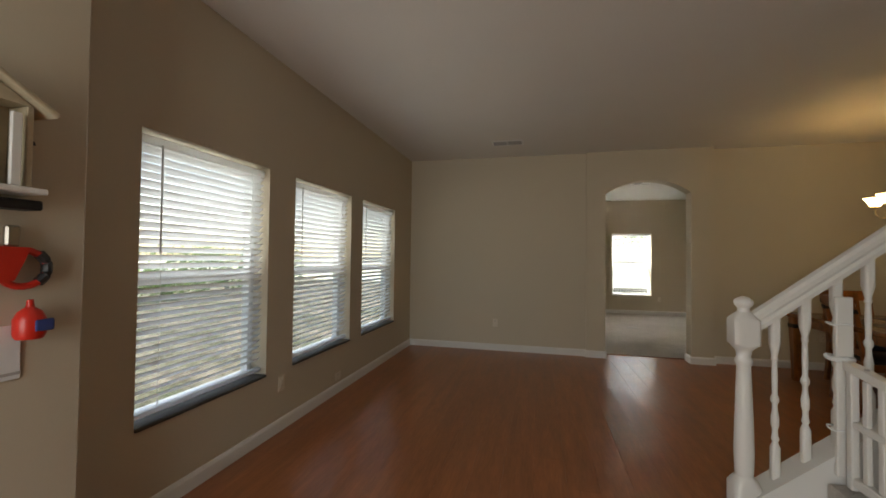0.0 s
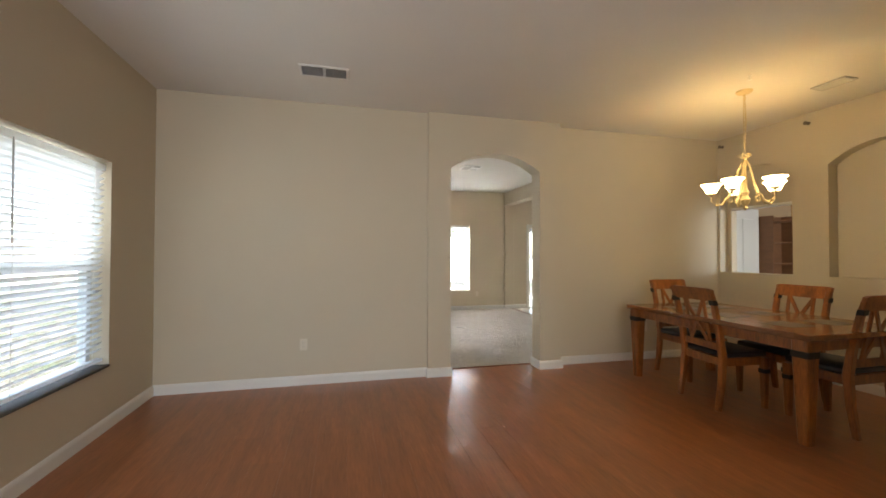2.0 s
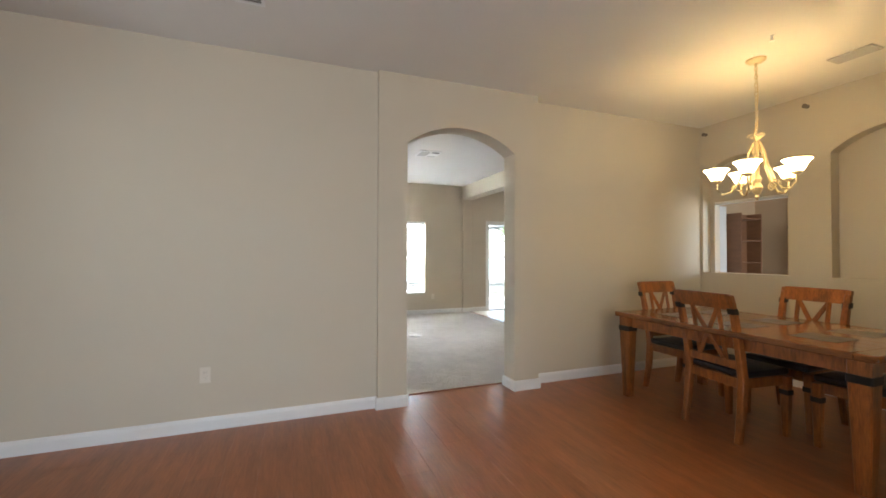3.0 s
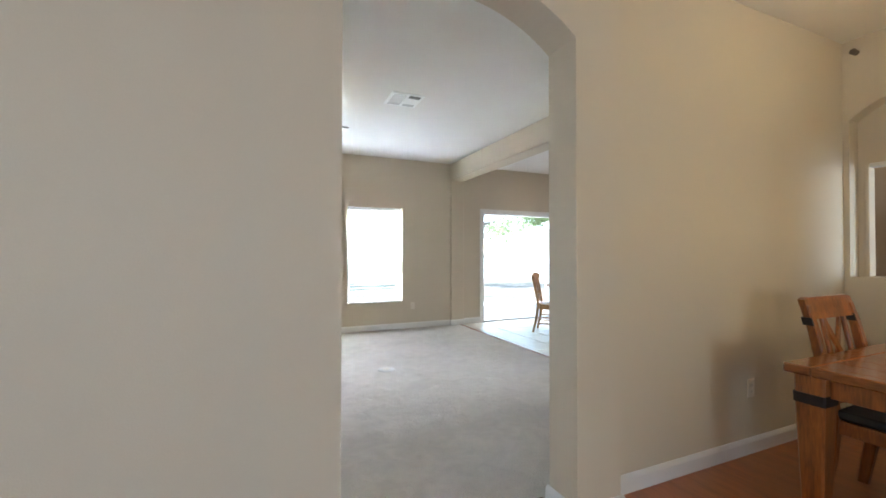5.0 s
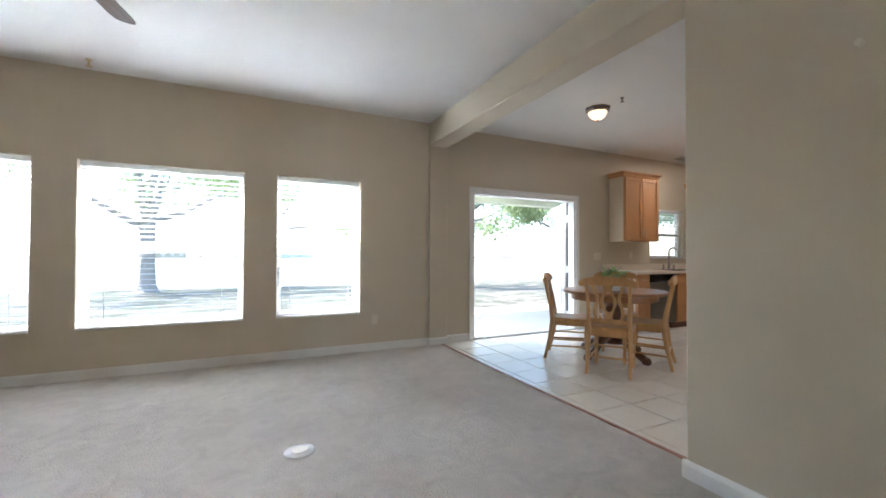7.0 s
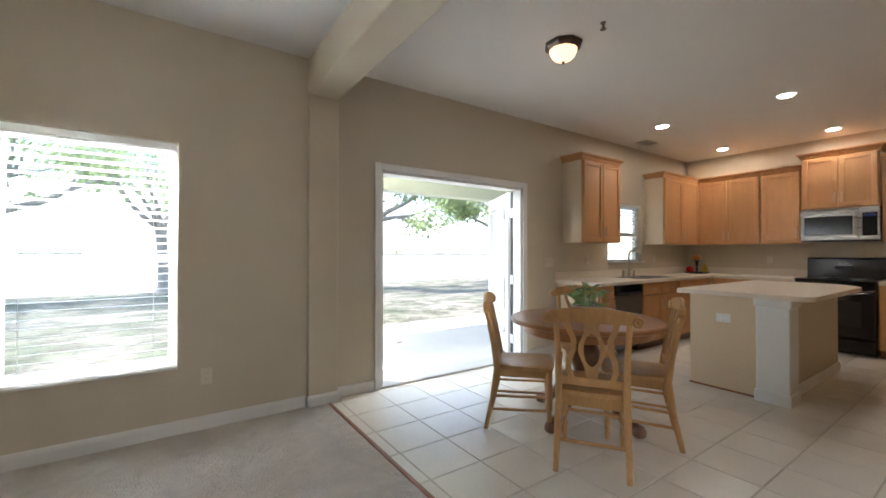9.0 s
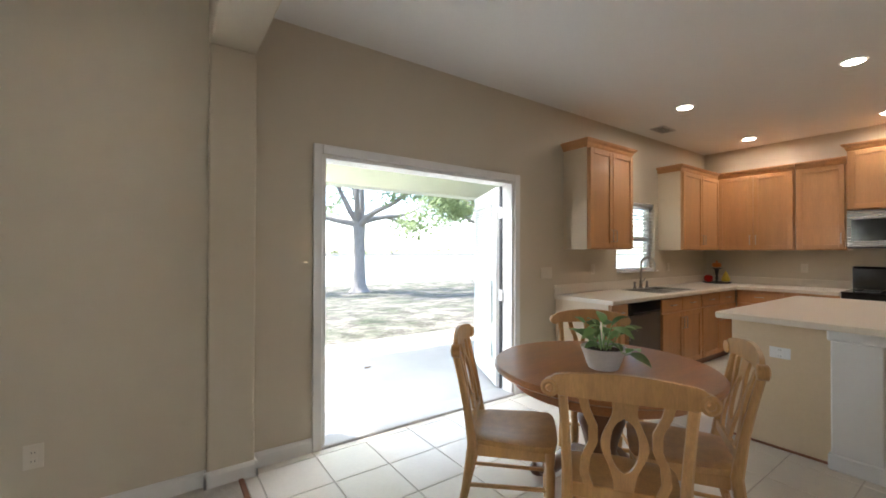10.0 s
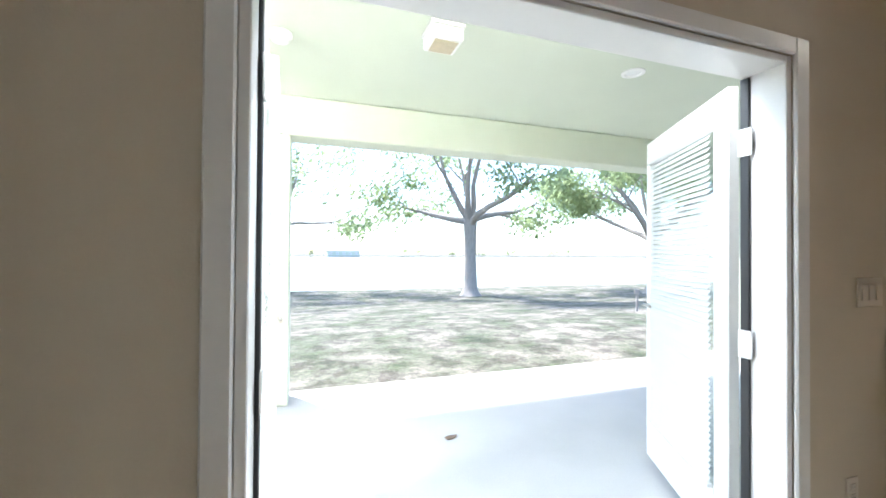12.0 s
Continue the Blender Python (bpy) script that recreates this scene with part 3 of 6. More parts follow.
def window_unit(index, axis, face, a, b, z0, z1, out, parts=2):
    """A vinyl sash window in a drywall recess; out is +1 or -1 along the depth, face is the room side of the wall."""
    def bx(u0, u1, d0, d1, w0, w1, bevel=0.004):
        d0, d1 = sorted((face + out * d0, face + out * d1))
        return cube(u0, u1, d0, d1, w0, w1, bevel) if axis == "x" else cube(d0, d1, u0, u1, w0, w1, bevel)
    win = thing(f"window_{index}", Matrix.Identity(4), "white vinyl window in a drywall recess", "window", "house windows", "structure")
    f, mid = 0.05, (z0 + z1) / 2 - 0.02
    for u0, u1, w0, w1 in ((a, a + f, z0, z1), (b - f, b, z0, z1), (a + f, b - f, z0, z0 + f), (a + f, b - f, z1 - f, z1)):
        part("window_frame", bx(u0, u1, 0.12, 0.18, w0, w1), VINYL, win)
    part("meeting_rail", bx(a + f, b - f, 0.125, 0.17, mid - 0.025, mid + 0.025), VINYL, win)
    for w0, w1, d in ((z0 + f, mid - 0.025, 0.14), (mid + 0.025, z1 - f, 0.155)):
        pane = part("pane", bx(a + f, b - f, d, d + 0.004, w0, w1, 0), GLASS, win)
        pane.visible_shadow = False
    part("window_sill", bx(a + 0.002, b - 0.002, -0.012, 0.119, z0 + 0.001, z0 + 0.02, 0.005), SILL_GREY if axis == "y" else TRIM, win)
    return win


def blind(axis, face, a, b, z0, z1, out, tilt, pitch, label, slat_w=0.05, drop=None, wand=True):
    """A horizontal blind hung in the recess: head rail, single slats, ladder cords and bottom rail."""
    depth = face + out * 0.055
    turn = 0 if axis == "x" else 90
    c = (a + b) / 2
    origin = (c, depth, z1) if axis == "x" else (depth, c, z1)
    b_ob = thing("window_blind", pose(*origin, 0, 0, turn), label, "window blind", "window blinds")
    half = (b - a) / 2 - 0.012
    part("headrail", cube(-half, half, -0.026, 0.026, -0.05, -0.002, 0.004), BLIND, b_ob)
    low = -(z1 - z0) + 0.035 if drop is None else -drop
    slat = bmesh.new()
    prof = [(-slat_w / 2, 0.0), (-slat_w / 4, 0.003), (0, 0.004), (slat_w / 4, 0.003), (slat_w / 2, 0.0), (slat_w / 4, 0.0005), (0, 0.0015), (-slat_w / 4, 0.0005)]
    ends = [[slat.verts.new((x, y, z)) for y, z in prof] for x in (-half, half)]
    for k in range(8):
        slat.faces.new([ends[0][k], ends[0][(k + 1) % 8], ends[1][(k + 1) % 8], ends[1][k]])
    slat.faces.new(ends[0])
    slat.faces.new(ends[1][::-1])
    bmesh.ops.recalc_face_normals(slat, faces=slat.faces)
    me = mesh_of("slat", slat, BLIND)
    z, k = -0.075, 0
    while z > low + 0.03:
        s = part("slat", me, None, b_ob)
        s.matrix_basis = pose(0, 0, z, tilt + 1.6 * math.sin(k * 2.3), 0, 0)
        z -= pitch
        k += 1
    part("bottom_rail", cube(-half, half, -0.022, 0.022, low - 0.012, low + 0.012, 0.004), BLIND, b_ob)
    for x in (-half * 0.72, half * 0.72):
        part("ladder_cord", tube([(x, -0.028, -0.03), (x, -0.028, low)], 0.0016, 6), BLIND, b_ob)
    if wand:
        part("tilt_wand", tube([(-half + 0.12, -0.036, -0.04), (-half + 0.12, -0.038, -0.62)], 0.004, 6), GREY_METAL, b_ob, "thin grey tilt wand")
    return b_ob


for i, (a, b) in enumerate(WINDOWS_W):
    window_unit(i + 1, "y", WEST, a, b, *WW_Z, -1)
    blind("y", WEST, a, b, 0.485, 1.972, -1, -40, 0.0435, "white faux-wood blind with tilted slats in the living room window")
for i, (a, b) in enumerate(WINDOWS_N):
    window_unit(i + 4, "x", NORTH, a, b, *WN_Z, 1)
    blind("x", NORTH, a, b, *WN_Z, 1, (-6, -3, -9)[i], 0.052, "white faux-wood blind with open slats in the family room window", wand=False)
# Window 8 is unseen, added with its lamp to brighten the side room.
window_unit(8, "x", 2.03, 5.7, 7.5, 0.5, 2.3, -1)
window_unit(7, "x", KITCHEN_N - 0.05, *SINK_WIN, 1)
blind("x", KITCHEN_N - 0.02, *SINK_WIN, 1, -8, 0.045, "white blind with open slats in the kitchen window", wand=False)

# ---- double door to the patio ----
frame_door = thing("door_1", Matrix.Identity(4), "white outward-opening double door, both leaves open", "door", "", "structure")
dx0, dx1, dz = DOOR
for u0, u1, w0, w1 in ((dx0 - 0.062, dx0 + 0.002, 0, dz + 0.062), (dx1 - 0.002, dx1 + 0.07, 0, dz + 0.062), (dx0 + 0.002, dx1 - 0.002, dz - 0.002, dz + 0.062)):
    part("casing", cube(u0, u1, KITCHEN_N - 0.018, KITCHEN_N - 0.001, w0, w1, 0.005), TRIM, frame_door)
for u0, u1, w0, w1 in ((dx0 + 0.002, dx0 + 0.03, 0, dz - 0.002), (dx1 - 0.03, dx1 - 0.002, 0, dz - 0.002), (dx0 + 0.03, dx1 - 0.03, dz - 0.03, dz - 0.002)):
    part("jamb", cube(u0, u1, KITCHEN_N, 10.08, w0, w1, 0.003), TRIM, frame_door)
part("threshold", cube(dx0 + 0.002, dx1 - 0.002, KITCHEN_N - 0.02, 10.12, -0.004, 0.022, 0.006), GREY_METAL, frame_door, "grey metal threshold")


def door_leaf(x, y, angle, side):
    """A glazed door leaf with enclosed blinds, hinged at (x, y); side is the way it extends when angle is 0."""
    w, t, h = 0.90, 0.044, 1.965
    leaf = part("leaf", bmesh.new(), TRIM, frame_door)
    leaf.matrix_basis = pose(x, y, 0.022, 0, 0, angle)
    s = side
    def seg(name, u0, u1, w0, w1, mat, d0=-t / 2, d1=t / 2, bevel=0.004, label=""):
        a, b = sorted((s * u0, s * u1))
        return part(name, cube(a, b, d0, d1, w0, w1, bevel), mat, leaf, label)
    for name, u0, u1, w0, w1 in (("stile", 0, 0.115, 0, h), ("stile", w - 0.115, w, 0, h), ("top_rail", 0.115, w - 0.115, h - 0.13, h), ("bottom_rail", 0.115, w - 0.115, 0, 0.24)):
        seg(name, u0, u1, w0, w1, TRIM)
    for d in (-0.019, 0.015):
        pane = seg("pane", 0.116, w - 0.116, 0.241, h - 0.131, GLASS, d, d + 0.004, 0)
        pane.visible_shadow = False
    part("blind_headrail", cube(min(s * 0.10, s * (w - 0.10)), max(s * 0.10, s * (w - 0.10)), -0.058, -0.024, h - 0.16, h - 0.115, 0.004), BLIND, leaf)
    part("blind_bottom_rail", cube(min(s * 0.11, s * (w - 0.11)), max(s * 0.11, s * (w - 0.11)), -0.05, -0.026, 0.235, 0.255, 0.003), BLIND, leaf)
    n = 58
    sl = cube(-(w / 2 - 0.11), w / 2 - 0.11, -0.0125, 0.0125, -0.0008, 0.0008, 0)
    me = mesh_of("slat", sl, BLIND)
    for k in range(n):
        o = part("slat", me, None, leaf)
        o.matrix_basis = pose(s * w / 2, -0.041, 0.27 + (h - 0.45) * k / (n - 1), 58 + 5 * math.sin(k * 1.7), 0, 0)
    part("lever_handle", tube([(s * (w - 0.06), -0.03, 0.95), (s * (w - 0.06), -0.06, 0.95), (s * (w - 0.17), -0.065, 0.95)], 0.009, 8), NICKEL, leaf, "brushed nickel lever handle", True)


# Black strips stand in for the shade in the gap beside each leaf.
for xs_, sg in ((dx0 + 0.03, 1), (dx1 - 0.03, -1)):
    a, b = sorted((xs_, xs_ + sg * 0.012))
    part("weatherstrip", cube(a, b, 10.045, 10.079, 0.03, dz - 0.034, 0.002), BLACK_MATT, frame_door, "black strip standing in for the shaded hinge gap")
    for z in (0.22, 0.93, 1.73):
        a, b = sorted((xs_ + sg * 0.0125, xs_ + sg * 0.018))
        part("hinge", cube(a, b, 10.03, 10.085, z - 0.055, z + 0.055, 0.002), TRIM, frame_door, "white painted hinge")
door_leaf(dx1 - 0.012, 10.125, -116, -1)
door_leaf(dx0 + 0.012, 10.125, 92.5, 1)

# ---- stairs with balustrade ----
RISE, GO, SX = 0.19, 0.245, 1.36
stairs = thing("staircase", Matrix.Identity(4), "carpeted stairs with white stringers", "stairs", "", "structure")
for k in range(15):
    x0 = SX + GO * k
    if x0 + GO > DINING_E:
        break
    part("step", cube(x0 - 0.02, x0 + GO, 0.082, 1.10, max(0, RISE * (k - 1)), RISE * (k + 1), 0.014, 2), CARPET, stairs)
slope = RISE / GO
run_end = 4.9
for y0, y1 in ((1.102, 1.2),):
    bm = bmesh.new()
    prism(bm, [(1.30, 0), (1.33, 0.245), (run_end, 0.245 + (run_end - 1.33) * slope), (run_end, 0)], y0, y1, lambda u, v, d: (u, d, v))
    part("stringer", bm, TRIM, stairs, "white painted closed stringer")
bm = bmesh.new()
prism(bm, [(1.315, 0.248), (1.315, 0.272), (run_end, 0.272 + (run_end - 1.315) * slope), (run_end, 0.248 + (run_end - 1.315) * slope)], 1.085, 1.215, lambda u, v, d: (u, d, v))
part("stringer_cap", bm, TRIM, stairs, "white stringer cap")

rail = thing("stair_balustrade", pose(0.018, 1.155, 0), "white turned wooden balustrade with newel post", "stair railing")
NX = 1.276
newel_profile = [(0.056, 0), (0.056, 0.30), (0.050, 0.33), (0.036, 0.345), (0.038, 0.36), (0.041, 0.45), (0.037, 0.62), (0.031, 0.80), (0.029, 0.86), (0.036, 0.872), (0.036, 0.885), (0.028, 0.90), (0.033, 0.93), (0.047, 0.945), (0.054, 0.96), (0.054, 1.075), (0.042, 1.10), (0.026, 1.112), (0.024, 1.13), (0.036, 1.142), (0.040, 1.155), (0.036, 1.168), (0.020, 1.18), (0.004, 1.185)]
newel = part("newel_post", lathe(newel_profile, 24, None, (NX, 0, 0), (0, 1, 14, 15)), TRIM, rail, "white turned newel post with ball cap", True)
def rail_z(x):
    return 1.05 + (x - 1.31) * slope
rp = [(-0.032, -0.03), (0.032, -0.03), (0.034, -0.012), (0.026, 0.0), (0.034, 0.012), (0.034, 0.03), (0.022, 0.044), (0, 0.05), (-0.022, 0.044), (-0.034, 0.03), (-0.034, 0.012), (-0.026, 0.0), (-0.034, -0.012)]
bm = bmesh.new()
ends = [[bm.verts.new((x, y, rail_z(x) + z * 1.28)) for y, z in rp] for x in (1.305, 4.8)]
for k in range(len(rp)):
    bm.faces.new([ends[0][k], ends[0][(k + 1) % len(rp)], ends[1][(k + 1) % len(rp)], ends[1][k]])
bm.faces.new(ends[0])
bm.faces.new(ends[1][::-1])
bmesh.ops.recalc_face_normals(bm, faces=bm.faces)
part("handrail", bm, TRIM, rail, "white moulded handrail")
for k in range(20):
    x = 1.402 + 0.1205 * k
    foot, top = 0.272 + (x - 1.315) * slope - 0.012, rail_z(x) - 0.035
    L = top - foot
    prof = [(0.017, 0), (0.017, 0.16), (0.010, 0.185), (0.016, 0.20), (0.012, 0.215), (0.011, 0.245), (0.016, 0.262), (0.0165, 0.30), (0.011, 0.33), (0.0105, 0.36), (0.017, 0.375), (0.017, 0.39), (0.0105, 0.405), (0.0125, L - 0.27), (0.0105, L - 0.20), (0.015, L - 0.19), (0.011, L - 0.175), (0.019, L - 0.14), (0.0195, L - 0.12), (0.0195, L)]
    part("baluster", lathe(prof, 16, None, (x, 0, foot), (0, 1, 18, 19)), TRIM, rail, "", True)

gate = thing("safety_gate", pose(1.60, 1.06, 0.0), "white wooden child safety gate across the stairs", "safety gate")
part("mounting_board", cube(0.012, 0.075, 0.01, 0.035, 0.42, 1.20, 0.004), TRIM, gate, "white mounting board strapped to the balusters")
for z in (0.62, 0.93, 1.08):
    part("strap", tube([(0.043 + 0.043 * math.cos(a), 0.045 + 0.045 * math.sin(a), z + 0.004 * math.sin(3 * a)) for a in (2 * math.pi * i / 16 for i in range(17))], 0.011 if z == 0.93 else 0.004, 6), PAPER, gate, "white cloth strap")
part("hinge_stile", cube(0.02, 0.05, -0.06, -0.025, 0.40, 0.925, 0.006, 2), TRIM, gate)
part("latch_stile", cube(0.02, 0.05, -0.92, -0.885, 0.40, 0.925, 0.006, 2), TRIM, gate)
bm = bmesh.new()
prism(bm, [(-0.93 + 0.91 * i / 16, 0.93 - 0.045 * math.sin(math.pi * i / 16)) for i in range(17)] + [(-0.02 - 0.91 * i / 16, 0.895 - 0.045 * math.sin(math.pi * (16 - i) / 16)) for i in range(17)], 0.015, 0.055, lambda u, v, d: (d, u, v))
part("top_rail", bm, TRIM, gate, "white dipped top rail with a bolt hole")
part("bolt", lathe([(0.009, 0), (0.009, 0.006)], 10, None, (0.035, -0.12, 0.915)), GREY_METAL, gate, "grey bolt head")
part("bottom_rail", cube(0.02, 0.05, -0.885, -0.06, 0.42, 0.46, 0.005), TRIM, gate)
part("middle_rail", cube(0.02, 0.05, -0.885, -0.06, 0.66, 0.69, 0.005), TRIM, gate)
for k in range(10):
    y = -0.12 - 0.077 * k
    part("slat", cube(0.026, 0.044, y - 0.014, y + 0.014, 0.461, 0.87, 0.003), TRIM, gate)

# ---- outside ----


def ground_z(x, y):
    drop = min(1.0, max(0.0, (y - 14.0) / 12.0))
    return -0.12 - 0.55 * drop * drop * (3 - 2 * drop) - (0.9 if y > 31 else 0.0) * min(1.0, (y - 31) / 2)


xs = [-900, -300, -120, -60] + [-40 + 2.0 * i for i in range(46)] + [70, 120, 300, 900]
ys = [-900, -200, -60, -20] + [-10 + 1.5 * i for i in range(32)] + [45, 80, 150, 400, 1500]
bm = bmesh.new()
gv = [[bm.verts.new((x, y, ground_z(x, y) + (0.03 * noise.noise(Vector((x * 0.5, y * 0.5, 0))) if y > 13.3 else 0))) for y in ys] for x in xs]
for i in range(len(xs) - 1):
    for j in range(len(ys) - 1):
        bm.faces.new([gv[i][j], gv[i + 1][j], gv[i + 1][j + 1], gv[i][j + 1]])
solid("ground", bm, LAWN, "patchy lawn of green and dry grass", "lawn", smooth=True)
solid("water", cube(-500, 500, 31.5, 236, -0.95, -0.86, 0), WATER, "pale glaring pond behind the lawn", "pond")
far = bmesh.new()
box(far, -600, 600, 235, 480, -1.2, -0.55)
solid("far_bank", far, LAWN, "distant grassy bank", "bank")
solid("patio", cube(4.0, 10.6, 10.07, 13.05, -0.3, -0.045, 0.02), SLAB, "sunlit concrete patio slab", "patio")
solid("patio_ceiling", cube(4.2, 10.6, 10.07, 13.25, 2.655, 2.72, 0), STUCCO, "pale green patio ceiling", "ceiling")
solid("patio_beam", cube(4.2, 10.6, 12.66, 12.94, 2.305, 2.654, 0.01), STUCCO, "pale green stucco patio beam", "beam")
solid("patio_column", cube(4.32, 4.625, 12.655, 12.945, -0.045, 2.304, 0.01), STUCCO, "pale green stucco patio column", "column")
solid("patio_column", cube(10.3, 10.6, 12.655, 12.945, -0.045, 2.304, 0.01), STUCCO, "pale green stucco patio column", "column")
solid("patio_roof", cube(4.0, 10.9, 10.0, 13.55, 2.75, 2.95, 0.02), ROOFING, "grey patio roof edge", "roof")

patio_lamp = thing("patio_light", pose(5.55, 11.26, 2.655), "white square patio ceiling light", "ceiling light")
part("base", cube(-0.11, 0.11, -0.11, 0.11, -0.02, 0, 0.004), WHITE_METAL, patio_lamp)
part("housing", cube(-0.10, 0.10, -0.10, 0.10, -0.10, -0.021, 0.01, 2), WHITE_METAL, patio_lamp)
part("lens", cube(-0.075, 0.075, -0.075, 0.075, -0.108, -0.101, 0.003), BIRD_WOOD, patio_lamp, "yellowed plastic lens")
spot = thing("recessed_patio_light", pose(7.09, 11.335, 2.655), "small white recessed patio light", "ceiling light")
part("trim_ring", lathe([(0.085, 0), (0.085, -0.006), (0.06, -0.010), (0.055, 0)], 24), WHITE_METAL, spot, "", True)
part("lens", lathe([(0.054, 0), (0.05, -0.004), (0.01, -0.006)], 20), PAPER, spot, "", True)
smoke = thing("patio_fan_mount", pose(4.60, 11.63, 2.655), "white round patio ceiling plate", "ceiling plate")
part("plate", lathe([(0.07, 0), (0.07, -0.02), (0.05, -0.05), (0.02, -0.06)], 20), WHITE_METAL, smoke, "", True)


def leaf_cloud(bm, centre, radius, count, rng, size):
    for _ in range(count):
        d = Vector((rng.gauss(0, 1), rng.gauss(0, 1), rng.gauss(0, 0.8))).normalized()
        p = Vector(centre) + d * radius * (rng.random() ** 0.4)
        n = Vector((rng.gauss(0, 1), rng.gauss(0, 1), rng.gauss(0.4, 1))).normalized()
        u = n.orthogonal().normalized()
        v = n.cross(u)
        s = size * (0.6 + 0.8 * rng.random())
        vs = [bm.verts.new(p + s * q) for q in (-u, -0.1 * u + 0.42 * v, u, 0.1 * u - 0.42 * v)]
        bm.faces.new(vs)


def tree(x, y, height, fork, seed, label, girth=0.26, density=1.0, turn=0.0):
    """A spreading oak: tapered trunk with a root flare, heavy forked limbs, and a crown of small leaves in loose clumps."""
    rng = random.Random(seed)
    z = ground_z(x, y)
    t = thing("tree", pose(x, y, z - 0.03), label, "tree", "lakeside trees")
    wood, crown = bmesh.new(), bmesh.new()
    lean = rng.uniform(-0.15, 0.15)
    trunk = [(0, 0, 0), (0, 0, 0.10), (0.02 * lean, 0, 0.38), (lean * 0.3, 0.02, fork * 0.45), (lean * 0.7, 0.04, fork * 0.8), (lean, 0.05, fork)]
    tube(trunk, [girth * 2.0, girth * 1.55, girth * 1.12, girth * 0.92, girth * 0.98, girth * 1.12], 14, wood)

    def limb(p, d, length, r, level):
        pts, q, dd = [p], Vector(p), Vector(d)
        steps = 5
        for _ in range(steps):
            dd = (dd + Vector((rng.gauss(0, 0.17), rng.gauss(0, 0.17), rng.gauss(0.0 if level > 1 else 0.05, 0.11)))).normalized()
            dd.z = max(dd.z, -0.12)
            q = q + dd * length / steps
            pts.append(q.copy())
        tube(pts, [r * (1 - 0.15 * i) for i in range(steps + 1)], 8 if level < 2 else 5, wood)
        if level >= 2:
            for s in (2, 3, 4, 5):
                if rng.random() < 0.75 * density and pts[s].xy.length > 1.1:
                    leaf_cloud(crown, pts[s] + Vector((0, 0, -0.15)), 0.75, int(19 * density), rng, 0.125)
        if level < 3:
            for k in range(3 if level else 2):
                s = rng.choice((2, 3, 4, 5))
                side = Vector((rng.gauss(0, 1), rng.gauss(0, 1), rng.gauss(-0.15 if level else 0.15, 0.5))).normalized()
                limb(pts[s], (dd * 0.7 + side * 0.8).normalized(), length * rng.uniform(0.5, 0.72), r * (1 - 0.15 * s) * 0.66, level + 1)

    top = Vector(trunk[-1])
    n = 7
    for k in range(n):
        a = turn + 2 * math.pi * (k + rng.uniform(-0.25, 0.25)) / n
        up = (0.22, 1.3, 0.5, 2.0, 0.35, 0.9, 1.6)[k] * rng.uniform(0.85, 1.15)
        limb(top - Vector((0, 0, 0.35 * rng.random())), Vector((math.cos(a), math.sin(a), up)).normalized(), (height - fork) * rng.uniform(0.6, 0.85), girth * rng.uniform(0.5, 0.66), 0)
    part("trunk", wood, BARK, t, "grey branching trunk and limbs", True)
    part("crown", crown, FOLIAGE, t, "sparse green leaves")


tree(11.96, 26.2, 9.2, 3.6, 11, "spreading oak with grey trunk beside the pond", 0.30, 1.0, 2.9)
tree(-2.6, 28.6, 9.5, 3.4, 7, "spreading oak with grey trunk beside the pond", 0.32)
tree(21.15, 24.6, 9.0, 2.9, 23, "leafy oak with low branches beside the pond", 0.28, 1.4)
tree(2.9, 29.8, 9.0, 3.2, 31, "oak with thin crown beside the pond", 0.24, 0.8)


def far_tree(x, y, h, seed):
    """A small tree on the far bank."""
    rng = random.Random(seed)
    t = thing("tree", pose(x, y, -0.56), "small hazy tree on the far bank of the pond", "tree", "far bank trees")
    part("trunk", tube([(0, 0, 0), (0.1, 0, h * 0.5)], [0.25, 0.15], 6), BARK, t)
    bm = bmesh.new()
    for _ in range(7):
        leaf_cloud(bm, (rng.gauss(0, 0.45 * h), rng.gauss(0, 0.3 * h), h * rng.uniform(0.35, 0.85)), 0.28 * h, 24, rng, 0.45)
    part("crown", bm, FOLIAGE, t)


LEAF_DRY = surface("dry brown leaf", (0.16, 0.11, 0.07), 0.8, vary=0.2, scale=20, bump=0.1)
dry = thing("fallen_leaf", pose(5.76, 11.66, -0.044, 0, 0, 20), "curled brown leaf lying on the patio slab", "leaf")
bm = bmesh.new()
prism(bm, [(0.05 * math.cos(a) * (1 + 0.25 * math.cos(3 * a)), 0.028 * math.sin(a)) for a in (2 * math.pi * i / 14 for i in range(14))], 0.0, 0.002, lambda u, v, d: (u, v, d + 6.0 * v * v + 1.5 * u * u))
part("blade", bm, LEAF_DRY, dry)

for k, (x, h) in enumerate(((-22, 4.5), (6, 3.5), (62, 5.5), (71, 4.5), (92, 3.2), (112, 4.0), (131, 4.2), (168, 5.0), (182, 6.0))):
    far_tree(x, 247 + 3 * (k % 3), h, 50 + k)

stake = thing("garden_stake", pose(13.14, 17.46, ground_z(13.14, 17.46)), "short dark stake standing in the lawn", "stake")
part("rod", tube([(0, 0, -0.05), (0.01, 0, 0.5)], 0.035, 6), BARK, stake)
part("tag", cube(-0.08, 0.08, -0.02, 0.02, 0.46, 0.58, 0.005), BARK, stake)


